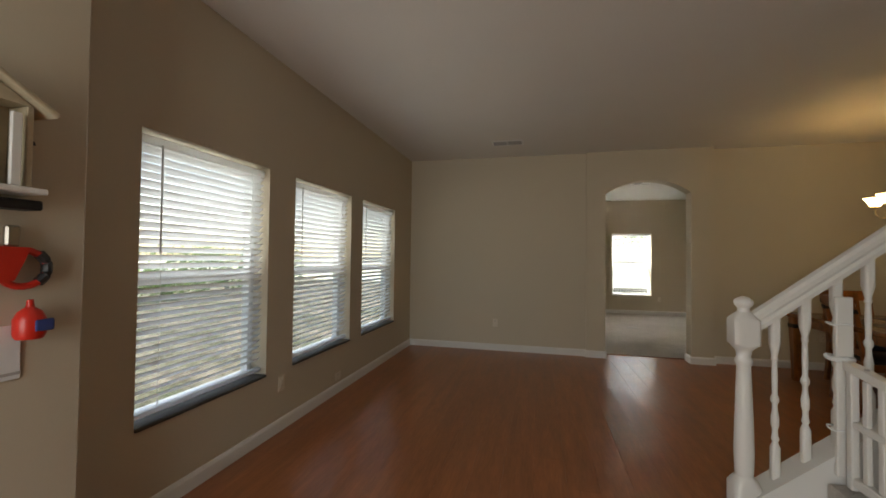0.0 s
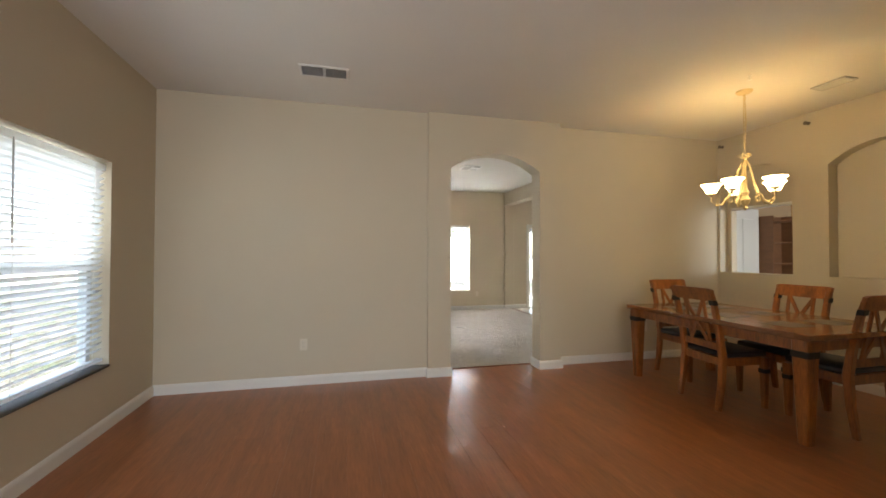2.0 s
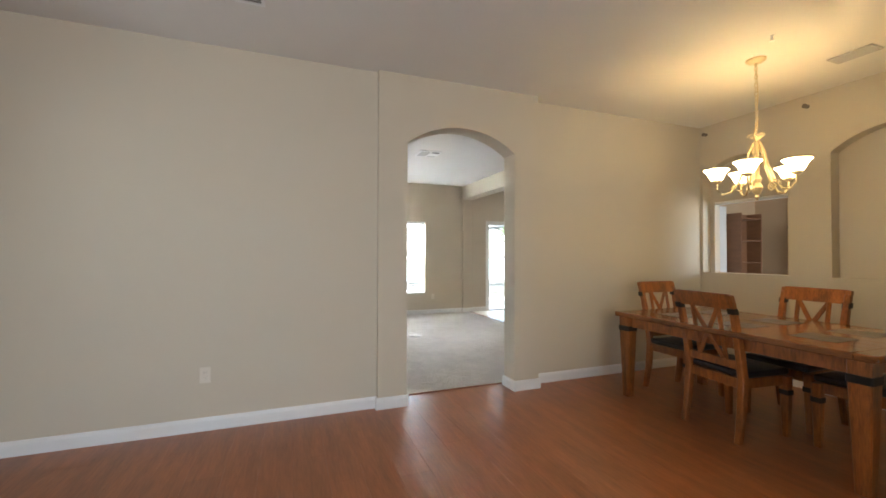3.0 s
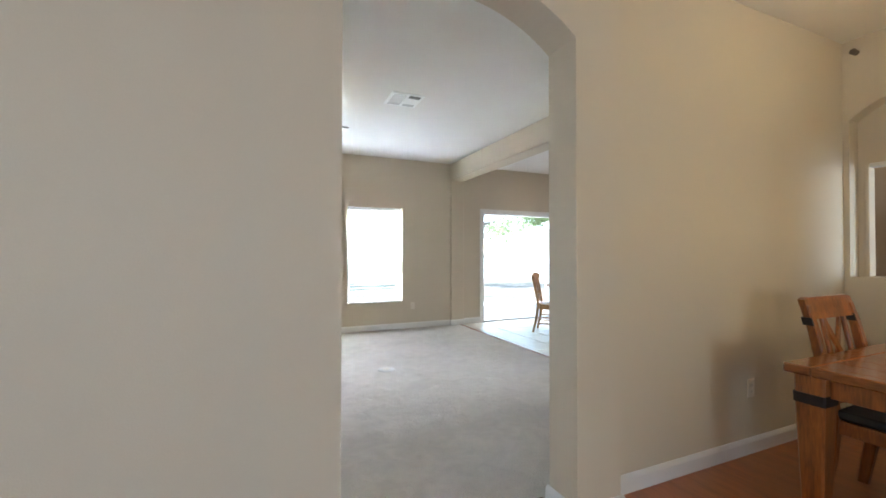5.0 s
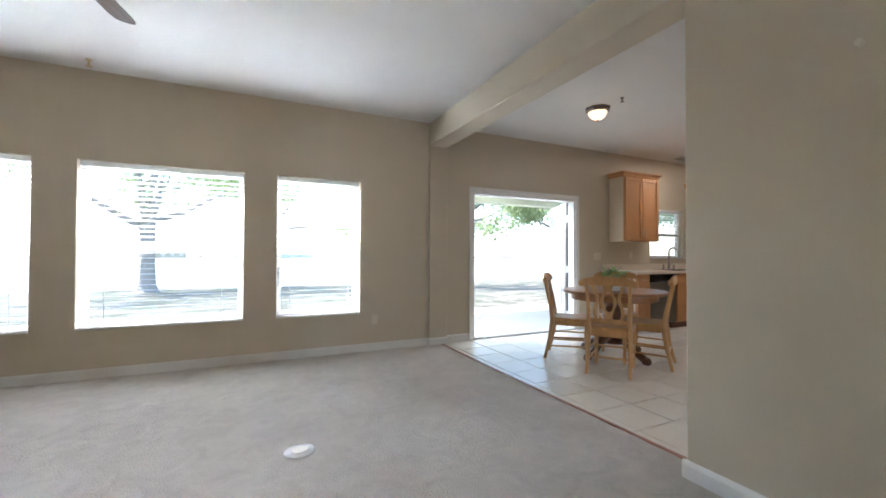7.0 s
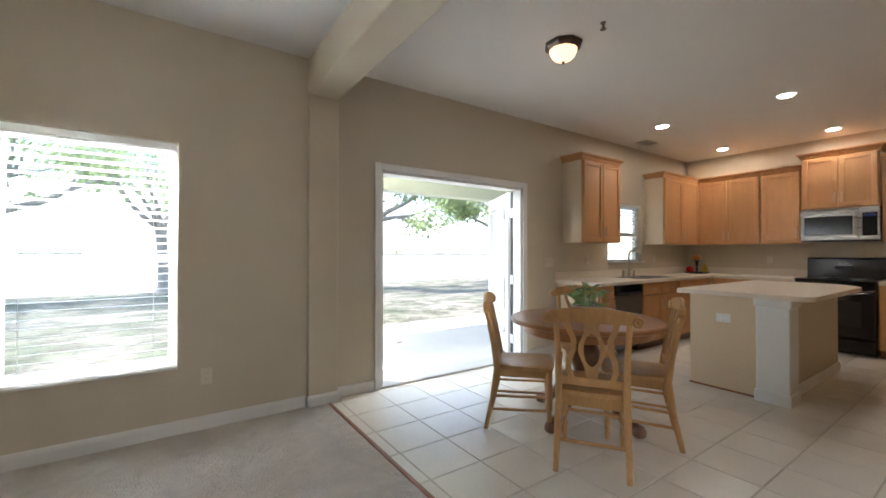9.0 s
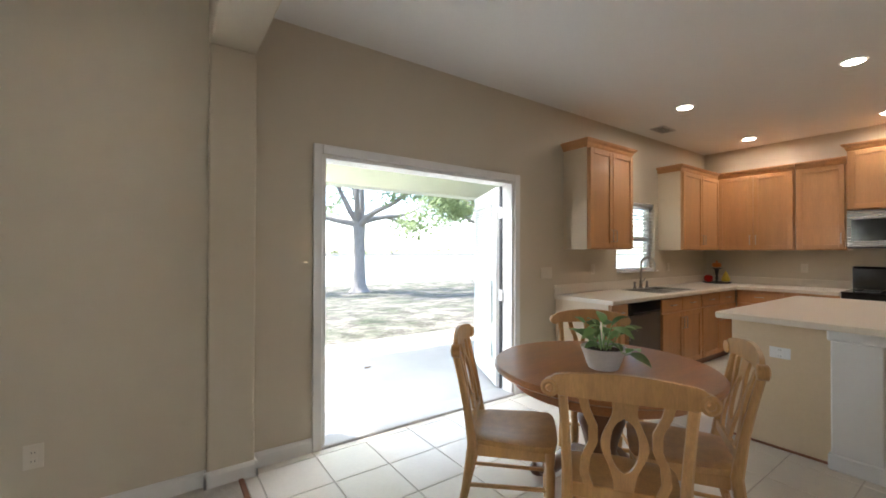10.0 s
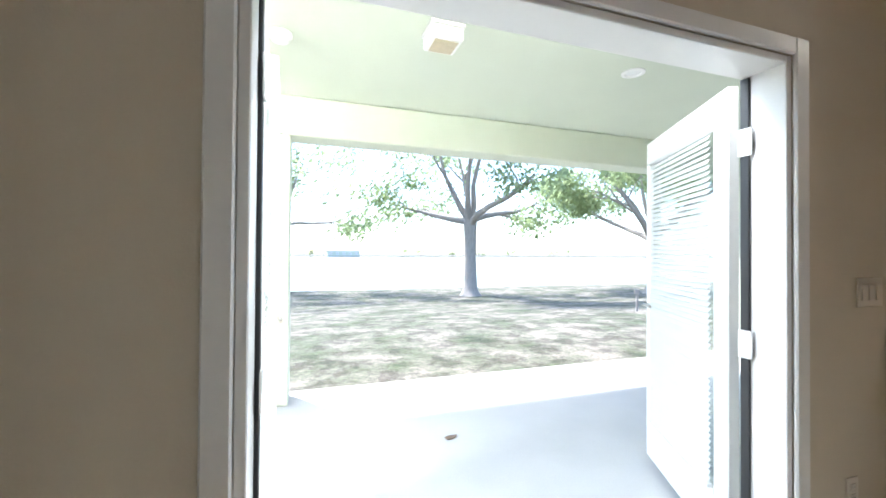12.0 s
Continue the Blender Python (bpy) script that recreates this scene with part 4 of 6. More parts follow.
def hedge(x0, x1, y0, y1, h, seed):
    rng = random.Random(seed)
    z = ground_z(x0, y0)
    t = thing("hedge", pose(0, 0, 0), "rough green hedge along the side lawn", "hedge")
    bm = bmesh.new()
    for _ in range(60):
        leaf_cloud(bm, (rng.uniform(x0, x1), rng.uniform(y0, y1), z + h * rng.uniform(0.15, 0.85)), 0.55, 70, rng, 0.09)
    part("foliage", bm, HEDGE, t)
    stems = bmesh.new()
    for _ in range(14):
        x, y = rng.uniform(x0, x1), rng.uniform(y0, y1)
        tube([(x, y, z - 0.05), (x + 0.1, y, z + h * 0.6)], 0.03, 5, stems)
    part("stems", stems, BARK, t)


hedge(-12.6, -11.4, 7.5, 18.0, 1.9, 3)
solid("driveway", cube(-30, -10.5, -14, 5.2, -0.4, -0.105, 0.02), SLAB, "pale sunlit concrete driveway beyond the side lawn", "driveway")


def far_house(x, y, w, d, h, turn, wall_mat, label):
    z = -0.56
    t = thing("house", pose(x, y, z, 0, 0, turn), label, "house", "houses across the pond")
    part("wall", cube(-w / 2, w / 2, -d / 2, d / 2, 0, h, 0.03), wall_mat, t)
    bm = bmesh.new()
    e = 0.6
    base = [bm.verts.new(c) for c in ((-w / 2 - e, -d / 2 - e, h), (w / 2 + e, -d / 2 - e, h), (w / 2 + e, d / 2 + e, h), (-w / 2 - e, d / 2 + e, h))]
    r0, r1 = bm.verts.new((-w / 2 + d / 2, 0, h + 2.2)), bm.verts.new((w / 2 - d / 2, 0, h + 2.2))
    for f in ((base[0], base[1], r1, r0), (base[2], base[3], r0, r1), (base[1], base[2], r1), (base[3], base[0], r0), tuple(base[::-1])):
        bm.faces.new(f)
    part("roof", bm, GREY_METAL, t)
    for k in range(5):
        u = -w / 2 + w * (k + 0.5) / 5
        win = part("window", cube(u - 0.7, u + 0.7, -d / 2 - 0.06, -d / 2 + 0.02, 0.8, 2.2, 0.02), VINYL, t)
        part("pane", cube(u - 0.6, u + 0.6, -d / 2 - 0.08, -d / 2 - 0.055, 0.9, 2.1, 0), POT, win)


far_house(24, 250, 18, 11, 3.0, 4, STUCCO, "pale stucco house across the pond")
far_house(-40, 258, 20, 12, 3.0, 8, BIRD_WOOD, "cream house across the pond")
# ---- area lamps added at the openings in place of sky light ----


def daylight(x, y, z, target, w, h, watts):
    d = bpy.data.lights.new("added daylight", "AREA")
    d.shape, d.size, d.size_y, d.energy, d.color = "RECTANGLE", w, h, watts, (0.93, 0.97, 1.0)
    ob = new("window_daylight", d)
    ob.matrix_world = look((x, y, z), target)


for (a, b), share in zip(WINDOWS_W, (1.0, 1.0, 0.6)):
    daylight(WEST - 0.24, (a + b) / 2, 1.60, (WEST + 1.0, (a + b) / 2 - 0.2, 1.60), b - a - 0.1, 0.68, LIVING_WATTS * share)
# Lamp behind the added window 8, lifts the side room.
daylight(6.6, 1.92, 1.4, (6.7, 3.0, 1.35), 1.6, 1.6, SIDE_FILL_WATTS)
# Fill lamp at the added south opening, unseen behind the camera.
daylight(-0.55, -3.08, 1.25, (-0.35, 0.0, 1.3), 1.3, 2.3, ENTRY_FILL_WATTS)
for a, b in WINDOWS_N:
    daylight((a + b) / 2, NORTH + 0.50, 2.34, ((a + b) / 2, NORTH - 1.0, 0.70), b - a - 0.1, 0.5, FAMILY_WATTS * (b - a))

# Lamp hidden above the patio door, added to brighten the kitchen.
daylight((DOOR[0] + DOOR[1]) / 2, 10.26, 2.50, ((DOOR[0] + DOOR[1]) / 2, 8.9, 0.6), 1.6, 0.26, DOOR_FILL_WATTS)

# ---- lamps ----


def ceiling_vent(name, x0, x1, y0, y1, z, along, label, halves=1, rim=None):
    v = thing(name, pose((x0 + x1) / 2, (y0 + y1) / 2, z), label, "air vent")
    w, d = (x1 - x0) / 2, (y1 - y0) / 2
    for a, b, c, e in ((-w, w, -d, -d + 0.022), (-w, w, d - 0.022, d), (-w, -w + 0.022, -d + 0.022, d - 0.022), (w - 0.022, w, -d + 0.022, d - 0.022)):
        part("frame", cube(a, b, c, e, -0.012, -0.0005, 0.003), rim or WHITE_METAL, v)
    # Flat plate, its colour stands in for the unlit duct.
    part("backing", cube(-w + 0.022, w - 0.022, -d + 0.022, d - 0.022, -0.003, -0.0008, 0), DUCT, v, "dark plate for the shade behind the slats")
    if halves == 2:
        if along == "x":
            part("divider", cube(-0.012, 0.012, -d + 0.022, d - 0.022, -0.012, -0.003, 0.002), WHITE_METAL, v)
        else:
            part("divider", cube(-w + 0.022, w - 0.022, -0.012, 0.012, -0.012, -0.003, 0.002), WHITE_METAL, v)
    n = 9
    for k in range(n):
        f = -1 + 2 * (k + 0.5) / n
        s = part("slat", cube(-w + 0.022, w - 0.022, -0.011, 0.011, -0.001, 0.001, 0) if along == "x" else cube(-0.011, 0.011, -d + 0.022, d - 0.022, -0.001, 0.001, 0), GREY_METAL, v)
        s.matrix_basis = pose(0, f * (d - 0.022), -0.008, 35, 0, 0) if along == "x" else pose(f * (w - 0.022), 0, -0.008, 0, 35, 0)


ceiling_vent("ceiling_vent", -0.26, 0.14, 4.04, 4.25, CEIL, "x", "white and grey two-part ceiling air vent", 2)
ceiling_vent("ceiling_vent", 4.26, 4.42, 3.13, 3.40, CEIL, "y", "grey ceiling air vent above the dining table", 1, GREY_METAL)


def return_vent(x0, x1, y0, y1):
    """A stamped ceiling register: one slatted half, one plain half with a dark plate for its slot, and a grey lip along
    both.
    """
    v = thing("ceiling_vent", pose((x0 + x1) / 2, (y0 + y1) / 2, CEIL), "white and grey ceiling air vent in the family room", "air vent")
    w, d = (x1 - x0) / 2, (y1 - y0) / 2
    part("frame", cube(-w, w, -d, d, -0.010, -0.0005, 0.003), WHITE_METAL, v)
    # Closed plate coloured dark like a slot in shade.
    part("slot", cube(0.022, w - 0.03, -d + 0.03, -d + 0.095, -0.013, -0.0105, 0.001), DUCT, v, "dark plate for the slot's shade")
    part("plate", cube(0.022, w - 0.03, -d + 0.10, d - 0.095, -0.013, -0.0105, 0.001), WHITE_METAL, v)
    for a, b in ((-w + 0.03, -0.012), (0.022, w - 0.03)):
        part("lip", cube(a, b, d - 0.085, d - 0.03, -0.014, -0.0105, 0.002), GREY_METAL, v, "grey slotted lip")
    n = 8
    for k in range(n):
        x = -w + 0.03 + (w - 0.042) * (k + 0.5) / n
        o = part("slat", cube(-0.0075, 0.0075, -d + 0.03, d - 0.095, -0.001, 0.001, 0), GREY_METAL, v)
        o.matrix_basis = pose(x, 0, -0.014, 0, 25, 0)


return_vent(2.095, 2.435, 7.175, 7.52)
ceiling_vent("ceiling_vent", 8.55, 8.85, 9.55, 9.72, CEIL, "x", "grey kitchen ceiling air vent", 1, GREY_METAL)


def chandelier(x, y):
    c = thing("chandelier", pose(x, y, CEIL) @ Matrix.Diagonal((1, 1, 0.945, 1)), "cream gilt five-arm chandelier with lit alabaster shades", "chandelier")
    part("canopy", lathe([(0.068, 0), (0.066, -0.012), (0.05, -0.026), (0.016, -0.034), (0.008, -0.05)], 24), CREAM_METAL, c, "", True)
    chain = bmesh.new()
    for k in range(16):
        z = -0.06 - 0.0362 * k
        turn = 0 if k % 2 else math.pi / 2
        pts = [(0.011 * math.cos(a) * math.cos(turn), 0.011 * math.cos(a) * math.sin(turn), z - 0.012 + 0.026 * math.sin(a)) for a in (2 * math.pi * i / 10 for i in range(11))]
        tube(pts, 0.0024, 5, chain)
    tube([(0.006, 0.004, -0.05), (0.014, -0.006, -0.3), (-0.008, 0.008, -0.64)], 0.0035, 5, chain)
    part("chain", chain, CREAM_METAL, c, "cream chain with cord", True)
    part("hub", lathe([(0.006, -0.63), (0.03, -0.65), (0.014, -0.681), (0.022, -0.712), (0.012, -0.774), (0.016, -0.97), (0.034, -1.01), (0.022, -1.04), (0.04, -1.08), (0.028, -1.12), (0.012, -1.14), (0.020, -1.16), (0.004, -1.185)], 18), CREAM_METAL, c, "", True)
    for k in range(5):
        a = 2 * math.pi * k / 5 + 0.96
        ca, sa = math.cos(a), math.sin(a)
        path = [(0.02, -0.6996), (0.05, -0.774), (0.075, -0.898), (0.12, -1.03), (0.175, -1.11), (0.225, -1.12), (0.262, -1.075), (0.265, -1.01)]
        arm = part("arm", tube([(r * ca, r * sa, z) for r, z in path], [0.008, 0.009, 0.01, 0.01, 0.01, 0.009, 0.008, 0.008], 8), CREAM_METAL, c, "", True)
        curl = [(0.12 + 0.045 * math.cos(t) * (1 - t / 9), -1.075 + 0.045 * math.sin(t) * (1 - t / 9)) for t in (0.5 * i for i in range(14))]
        part("scroll", tube([(r * ca, r * sa, z) for r, z in curl], 0.005, 6), CREAM_METAL, arm, "", True)
        knob = [(0.03 + 0.03 * math.cos(t) * (1 - t / 9), -0.65 + 0.03 * math.sin(t) * (1 - t / 9)) for t in (0.5 * i for i in range(14))]
        part("finial_scroll", tube([(r * ca, r * sa, z) for r, z in knob], 0.004, 6), CREAM_METAL, arm, "", True)
        part("cup", lathe([(0.012, -1.02), (0.03, -1.01), (0.034, -0.995), (0.026, -0.988)], 16, None, (0.265 * ca, 0.265 * sa, 0)), CREAM_METAL, arm, "", True)
        part("shade", lathe([(0.028, -0.994), (0.040, -0.988), (0.050, -0.97), (0.060, -0.9451), (0.074, -0.9203), (0.089, -0.9054), (0.091, -0.9017), (0.087, -0.9005), (0.071, -0.9141), (0.055, -0.9426), (0.045, -0.968), (0.02, -0.982)], 28, None, (0.265 * ca, 0.265 * sa, 0)), SHADE, arm, "lit cream alabaster bell shade", True)


chandelier(3.742, 3.60)


def ceiling_fan(x, y):
    f = thing("ceiling_fan", pose(x, y, CEIL), "brass ceiling fan with grey-brown blades and lit bowl", "ceiling fan")
    part("canopy", lathe([(0.07, 0), (0.07, -0.02), (0.045, -0.06), (0.016, -0.075), (0.013, -0.12)], 24), BRASS, f, "", True)
    part("motor", lathe([(0.02, -0.11), (0.06, -0.12), (0.115, -0.14), (0.125, -0.175), (0.12, -0.21), (0.09, -0.235), (0.05, -0.245)], 32), BRASS, f, "antique brass motor housing", True)
    part("light_plate", lathe([(0.05, -0.245), (0.085, -0.255), (0.10, -0.275), (0.09, -0.288)], 28), BRASS, f, "", True)
    part("bowl", lathe([(0.152, -0.283), (0.155, -0.292), (0.145, -0.325), (0.115, -0.365), (0.065, -0.392), (0.012, -0.40)], 32), BOWL, f, "lit frosted glass bowl", True)
    part("finial", lathe([(0.02, -0.398), (0.022, -0.408), (0.010, -0.42), (0.004, -0.432)], 14), BRASS, f, "", True)
    for k in range(5):
        a = radians(4.6 + 72 * k)
        m = pose(0, 0, 0, 0, 0, math.degrees(a))
        iron = part("blade_iron", bmesh.new(), BRASS, f, "brass blade bracket")
        iron.data = mesh_of("blade_iron", tube([(0.10, 0, -0.225), (0.135, 0.012, -0.275), (0.18, 0, -0.300), (0.235, 0, -0.306), (0.27, 0, -0.308)], [0.014, 0.024, 0.038, 0.030, 0.012], 10, None, 0.35), BRASS, True)
        iron.matrix_basis = m
        bm = bmesh.new()
        out = [(0.19, -0.045), (0.30, -0.058), (0.60, -0.066), (0.655, -0.055), (0.67, -0.03), (0.67, 0.03), (0.655, 0.055), (0.60, 0.066), (0.30, 0.058), (0.19, 0.045)]
        prism(bm, out, -0.004, 0.004, lambda u, v, d: (u, v * math.cos(0.21) - d * math.sin(0.21), -0.318 + v * math.sin(0.21) + d * math.cos(0.21)))
        blade = part("blade", bm, BLADE, f, "grey-brown wooden fan blade")
        blade.matrix_basis = m
    for s in (-1, 1):
        part("pull_chain", tube([(0.06 * s, -0.07, -0.28), (0.062 * s, -0.075, -0.52)], 0.0016, 5), BRASS, f)


ceiling_fan(1.06, 7.45)

flush = thing("flush_ceiling_light", pose(5.478, 8.535, CEIL) @ Matrix.Diagonal((0.9, 0.9, 0.82, 1)), "pewter flush ceiling light with lit amber bowl", "ceiling light")
part("pan", lathe([(0.155, 0), (0.16, -0.012), (0.15, -0.035), (0.118, -0.06), (0.112, -0.052)], 8), BRONZE, flush, "eight-sided pewter pan")
part("bowl", lathe([(0.114, -0.052), (0.112, -0.075), (0.095, -0.115), (0.06, -0.15), (0.012, -0.165)], 28), BOWL_SMALL, flush, "lit amber glass bowl", True)
part("finial", lathe([(0.012, -0.163), (0.016, -0.172), (0.008, -0.185), (0.003, -0.192)], 12), BRONZE, flush, "", True)
for x, y in ((8.123, 9.13), (10.022, 9.174), (8.128, 7.902), (10.032, 7.932)):
    r = thing("recessed_light", pose(x, y, CEIL) @ Matrix.Diagonal((0.84, 0.84, 1, 1)), "lit white recessed kitchen ceiling light", "ceiling light", "recessed kitchen lights")
    part("trim_ring", lathe([(0.098, 0), (0.098, -0.005), (0.078, -0.010), (0.074, -0.002)], 32), WHITE_METAL, r, "", True)
    part("lens", lathe([(0.073, -0.002), (0.07, -0.006), (0.02, -0.007)], 28), DOWN, r, "glowing lamp lens", True)


def sprinkler(m, label, metal=None, size=1.0):
    metal = metal or BRONZE
    m = m @ Matrix.Scale(size, 4)
    s = thing("sprinkler_head", m, label, "sprinkler")
    part("flange", lathe([(0.02, 0), (0.019, 0.006), (0.010, 0.008)], 14), metal, s, "", True)
    part("nozzle", lathe([(0.008, 0.006), (0.009, 0.035), (0.004, 0.04)], 10), metal, s, "", True)
    part("deflector", lathe([(0.022, 0.045), (0.022, 0.048), (0.004, 0.05)], 12), metal, s, "", True)


sprinkler(pose(DINING_E, 4.90, 2.742, 0, -90, 0), "small nickel sprinkler head high on the dining wall")
sprinkler(pose(DINING_E, 3.886, 2.735, 0, -90, 0), "small nickel sprinkler head high on the dining wall")
sprinkler(pose(0.60, 9.62, CEIL, 180, 0, 0), "small brass-coloured sprinkler head under the ceiling", CREAM_METAL, 1.3)
sprinkler(pose(5.47, 8.19, CEIL, 180, 0, 0), "small sprinkler head under the kitchen ceiling")
sprinkler(pose(3.47, 3.33, CEIL, 180, 0, 0), "small white sprinkler head beside the chandelier", WHITE_METAL, 0.8)

# ---- wall plates ----


def wall_plate(m, label, kind, w=0.072, h=0.115, finish=None):
    finish = finish or PLASTIC
    p = thing("wall_outlet" if kind == "outlet" else "wall_switch", m, label, "outlet" if kind == "outlet" else "switch")
    part("plate", cube(-w / 2, w / 2, -0.006, 0.0, -h / 2, h / 2, 0.002), finish, p)
    if kind == "outlet":
        for z in (-0.02, 0.02):
            s = part("socket", cube(-0.017, 0.017, -0.009, -0.006, z - 0.014, z + 0.014, 0.003), finish, p)
            for x in (-0.006, 0.006):
                part("slot", cube(x - 0.001, x + 0.001, -0.0095, -0.0088, z - 0.004, z + 0.004, 0), BLACK_MATT, s)
    else:
        n = max(1, round(w / 0.06))
        for k in range(n):
            x = (k - (n - 1) / 2) * 0.046
            part("toggle", cube(x - 0.016, x + 0.016, -0.011, -0.006, -0.033, 0.033, 0.003), finish, p)


wall_plate(pose(-0.278, LIVING_N, 0.403), "ivory outlet plate on the living room wall", "outlet")
wall_plate(pose(3.808, DINING_N, 0.405), "ivory outlet plate on the dining wall", "outlet")
wall_plate(pose(WEST, 1.72, 0.36, 0, 0, 90), "ivory outlet plate under the living room windows", "outlet")
wall_plate(pose(WEST, 2.62, 0.16, 0, 0, 90), "low ivory cable plate under the living room windows", "outlet", 0.115, 0.075)
wall_plate(pose(3.235, NORTH, 0.375), "ivory outlet plate beside the family room window", "outlet")
wall_plate(pose(-0.55, NORTH, 0.22), "ivory outlet plate under the family room window", "outlet", 0.115, 0.075)
wall_plate(pose(6.92, KITCHEN_N, 1.137), "ivory triple switch plate beside the patio door", "switch", 0.165)
wall_plate(pose(7.70, KITCHEN_N, 1.16), "ivory outlet plate above the counter", "outlet")
wall_plate(pose(9.42, KITCHEN_N, 1.15), "ivory outlet plate above the counter", "outlet")
wall_plate(pose(EAST, 8.75, 1.15, 0, 0, -90), "ivory outlet plate above the counter", "outlet")
wall_plate(pose(6.80, KITCHEN_N, 0.36), "ivory outlet plate low beside the patio door", "outlet")
sprinkler(pose(DIVIDE, 5.82, 1.94, 0, -90, 0), "small white sprinkler head on the dividing wall", PLASTIC, 0.6)

# ---- foyer wall clutter ----
F = -1.35
key = thing("birdhouse_key_holder", pose(F, -0.245, 1.69, 0, 0, 90), "cream wooden birdhouse key holder on the foyer wall", "key holder")
part("back_board", cube(-0.15, 0.15, -0.014, -0.001, -0.13, 0.16, 0.003), BIRD_WOOD, key)
for x in (-0.15, 0.13):
    part("side", cube(x, x + 0.02, -0.10, -0.014, -0.13, 0.13, 0.003), BIRD_WOOD, key)
part("shelf_board", cube(-0.18, 0.18, -0.125, -0.001, -0.15, -0.131, 0.004), TRIM, key, "white shelf board")
part("hook_board", cube(-0.19, 0.19, -0.09, -0.001, -0.20, -0.168, 0.006), IRON, key, "dark base moulding")
for s in (-1, 1):
    part("roof_board", bar((0.20 * s, -0.065, 0.115), (0, -0.065, 0.235), 0.135, 0.018), BIRD_WOOD, key)
part("gable", prism(bmesh.new(), [(-0.15, 0.131), (0.15, 0.131), (0, 0.215)], -0.10, -0.014, lambda u, v, d: (u, d, v)), BIRD_WOOD, key)
for x in (-0.10, 0.10):
    part("post", cube(x - 0.014, x + 0.014, -0.112, -0.10, -0.13, 0.10, 0.003), TRIM, key, "white front post")
part("figure", lathe([(0.02, -0.13), (0.035, -0.10), (0.03, -0.06), (0.018, -0.045), (0.022, -0.025), (0.004, -0.005)], 14, None, (0.03, -0.06, 0)), IRON, key, "small dark ornament", True)
part("button", lathe([(0.016, 0.0), (0.012, 0.01)], 12, None, (0.168, -0.05, 0.02)), IRON, key, "", True)
lead = thing("retractable_lead", pose(F, -0.10, 1.31, 0, 0, 90), "red retractable dog lead hanging on a hook", "dog lead")
part("clip", cube(-0.02, 0.02, -0.035, -0.012, 0.06, 0.13, 0.006), NICKEL, lead, "grey metal clip")
part("body", prism(bmesh.new(), [(-0.15, -0.05), (-0.14, 0.05), (-0.09, 0.062), (0.04, 0.058), (0.02, 0.0), (0.0, -0.05), (-0.08, -0.06)], -0.045, -0.012, lambda u, v, d: (u, d, v)), RED_PLASTIC, lead)
part("handle_loop", tube([(0.03 + 0.065 * math.cos(a), -0.028, -0.012 + 0.06 * math.sin(a)) for a in (2 * math.pi * i / 20 for i in range(21))], 0.012, 8), RED_PLASTIC, lead, "", True)
part("grip", tube([(0.03 + 0.067 * math.cos(a), -0.028, -0.012 + 0.062 * math.sin(a)) for a in (-0.9 + 1.8 * i / 8 for i in range(9))], 0.0165, 8), BLACK_MATT, lead, "black rubber grip", True)
bag = thing("bag_pouch", pose(F, -0.057, 1.12, 0, 0, 90), "small red and blue pouch hanging below the lead", "pouch")
part("pouch", lathe([(0.035, -0.055), (0.042, -0.04), (0.042, 0.01), (0.03, 0.035), (0.012, 0.05), (0.008, 0.075)], 16, None, (0, -0.045, 0)), RED_PLASTIC, bag, "", True)
part("badge", cube(-0.01, 0.045, -0.09, -0.08, -0.03, 0.01, 0.006, 2), BLUE_CLOTH, bag, "blue cloth badge")
note = thing("wall_note", pose(F, -0.165, 1.03, 0, 0, 90), "white paper note fixed to the foyer wall", "paper note")
part("sheet", cube(-0.16, 0.11, -0.006, -0.001, -0.10, 0.08, 0.002), PAPER, note)
part("fold", cube(-0.16, 0.11, -0.009, -0.0065, -0.085, -0.075, 0.001), GREY_METAL, note, "thin grey line")

# ---- side room seen through the niche ----
fr = thing("niche_frame", Matrix.Identity(4), "white frame round the niche pass-through", "frame", "", "structure")
for y0, y1, z0, z1 in ((4.085, 4.11, 1.088, 1.93), (4.88, 4.905, 1.088, 1.93), (4.11, 4.88, 1.90, 1.93)):
    part("frame_strip", cube(5.085, 5.175, y0, y1, z0, z1, 0.004), TRIM if z1 - z0 < 0.1 else PAINT, fr)
door2 = thing("door_2", Matrix.Identity(4), "white panelled side room door, closed", "door", "", "structure")
part("casing", cube(6.40, 7.20, 6.16, 6.199, 0, 2.12, 0.006), TRIM, door2)
for x0, x1, z0, z1 in ((6.50, 6.77, 0.2, 0.95), (6.83, 7.10, 0.2, 0.95), (6.50, 6.77, 1.05, 1.95), (6.83, 7.10, 1.05, 1.95)):
    part("panel", cube(x0, x1, 6.15, 6.161, z0, z1, 0.006), TRIM, door2)
shelf = thing("bookshelf", pose(7.50, 6.03, 0), "brown wooden bookshelf in the side room corner", "bookshelf")
for x in (-0.26, 0.24):
    part("side", cube(x, x + 0.02, -0.08, 0.168, 0, 2.0, 0.003), SHELF_WOOD, shelf)
for k in range(6):
    part("shelf", cube(-0.24, 0.24, -0.08, 0.15, 0.05 + 0.37 * k, 0.07 + 0.37 * k, 0.003), SHELF_WOOD, shelf)
part("back_panel", cube(-0.24, 0.24, 0.151, 0.168, 0.0, 2.0, 0), SHELF_WOOD, shelf)
cur = thing("curtain", pose(7.90, 4.95, -0.05), "maroon curtain with a scalloped rod in the side room", "curtain")
bm = bmesh.new()
n = 60
cols = [[bm.verts.new((0.03 * math.sin(i * 0.9), -0.66 + 1.32 * i / n, z)) for z in (0.05, 1.0, 1.78)] for i in range(n + 1)]
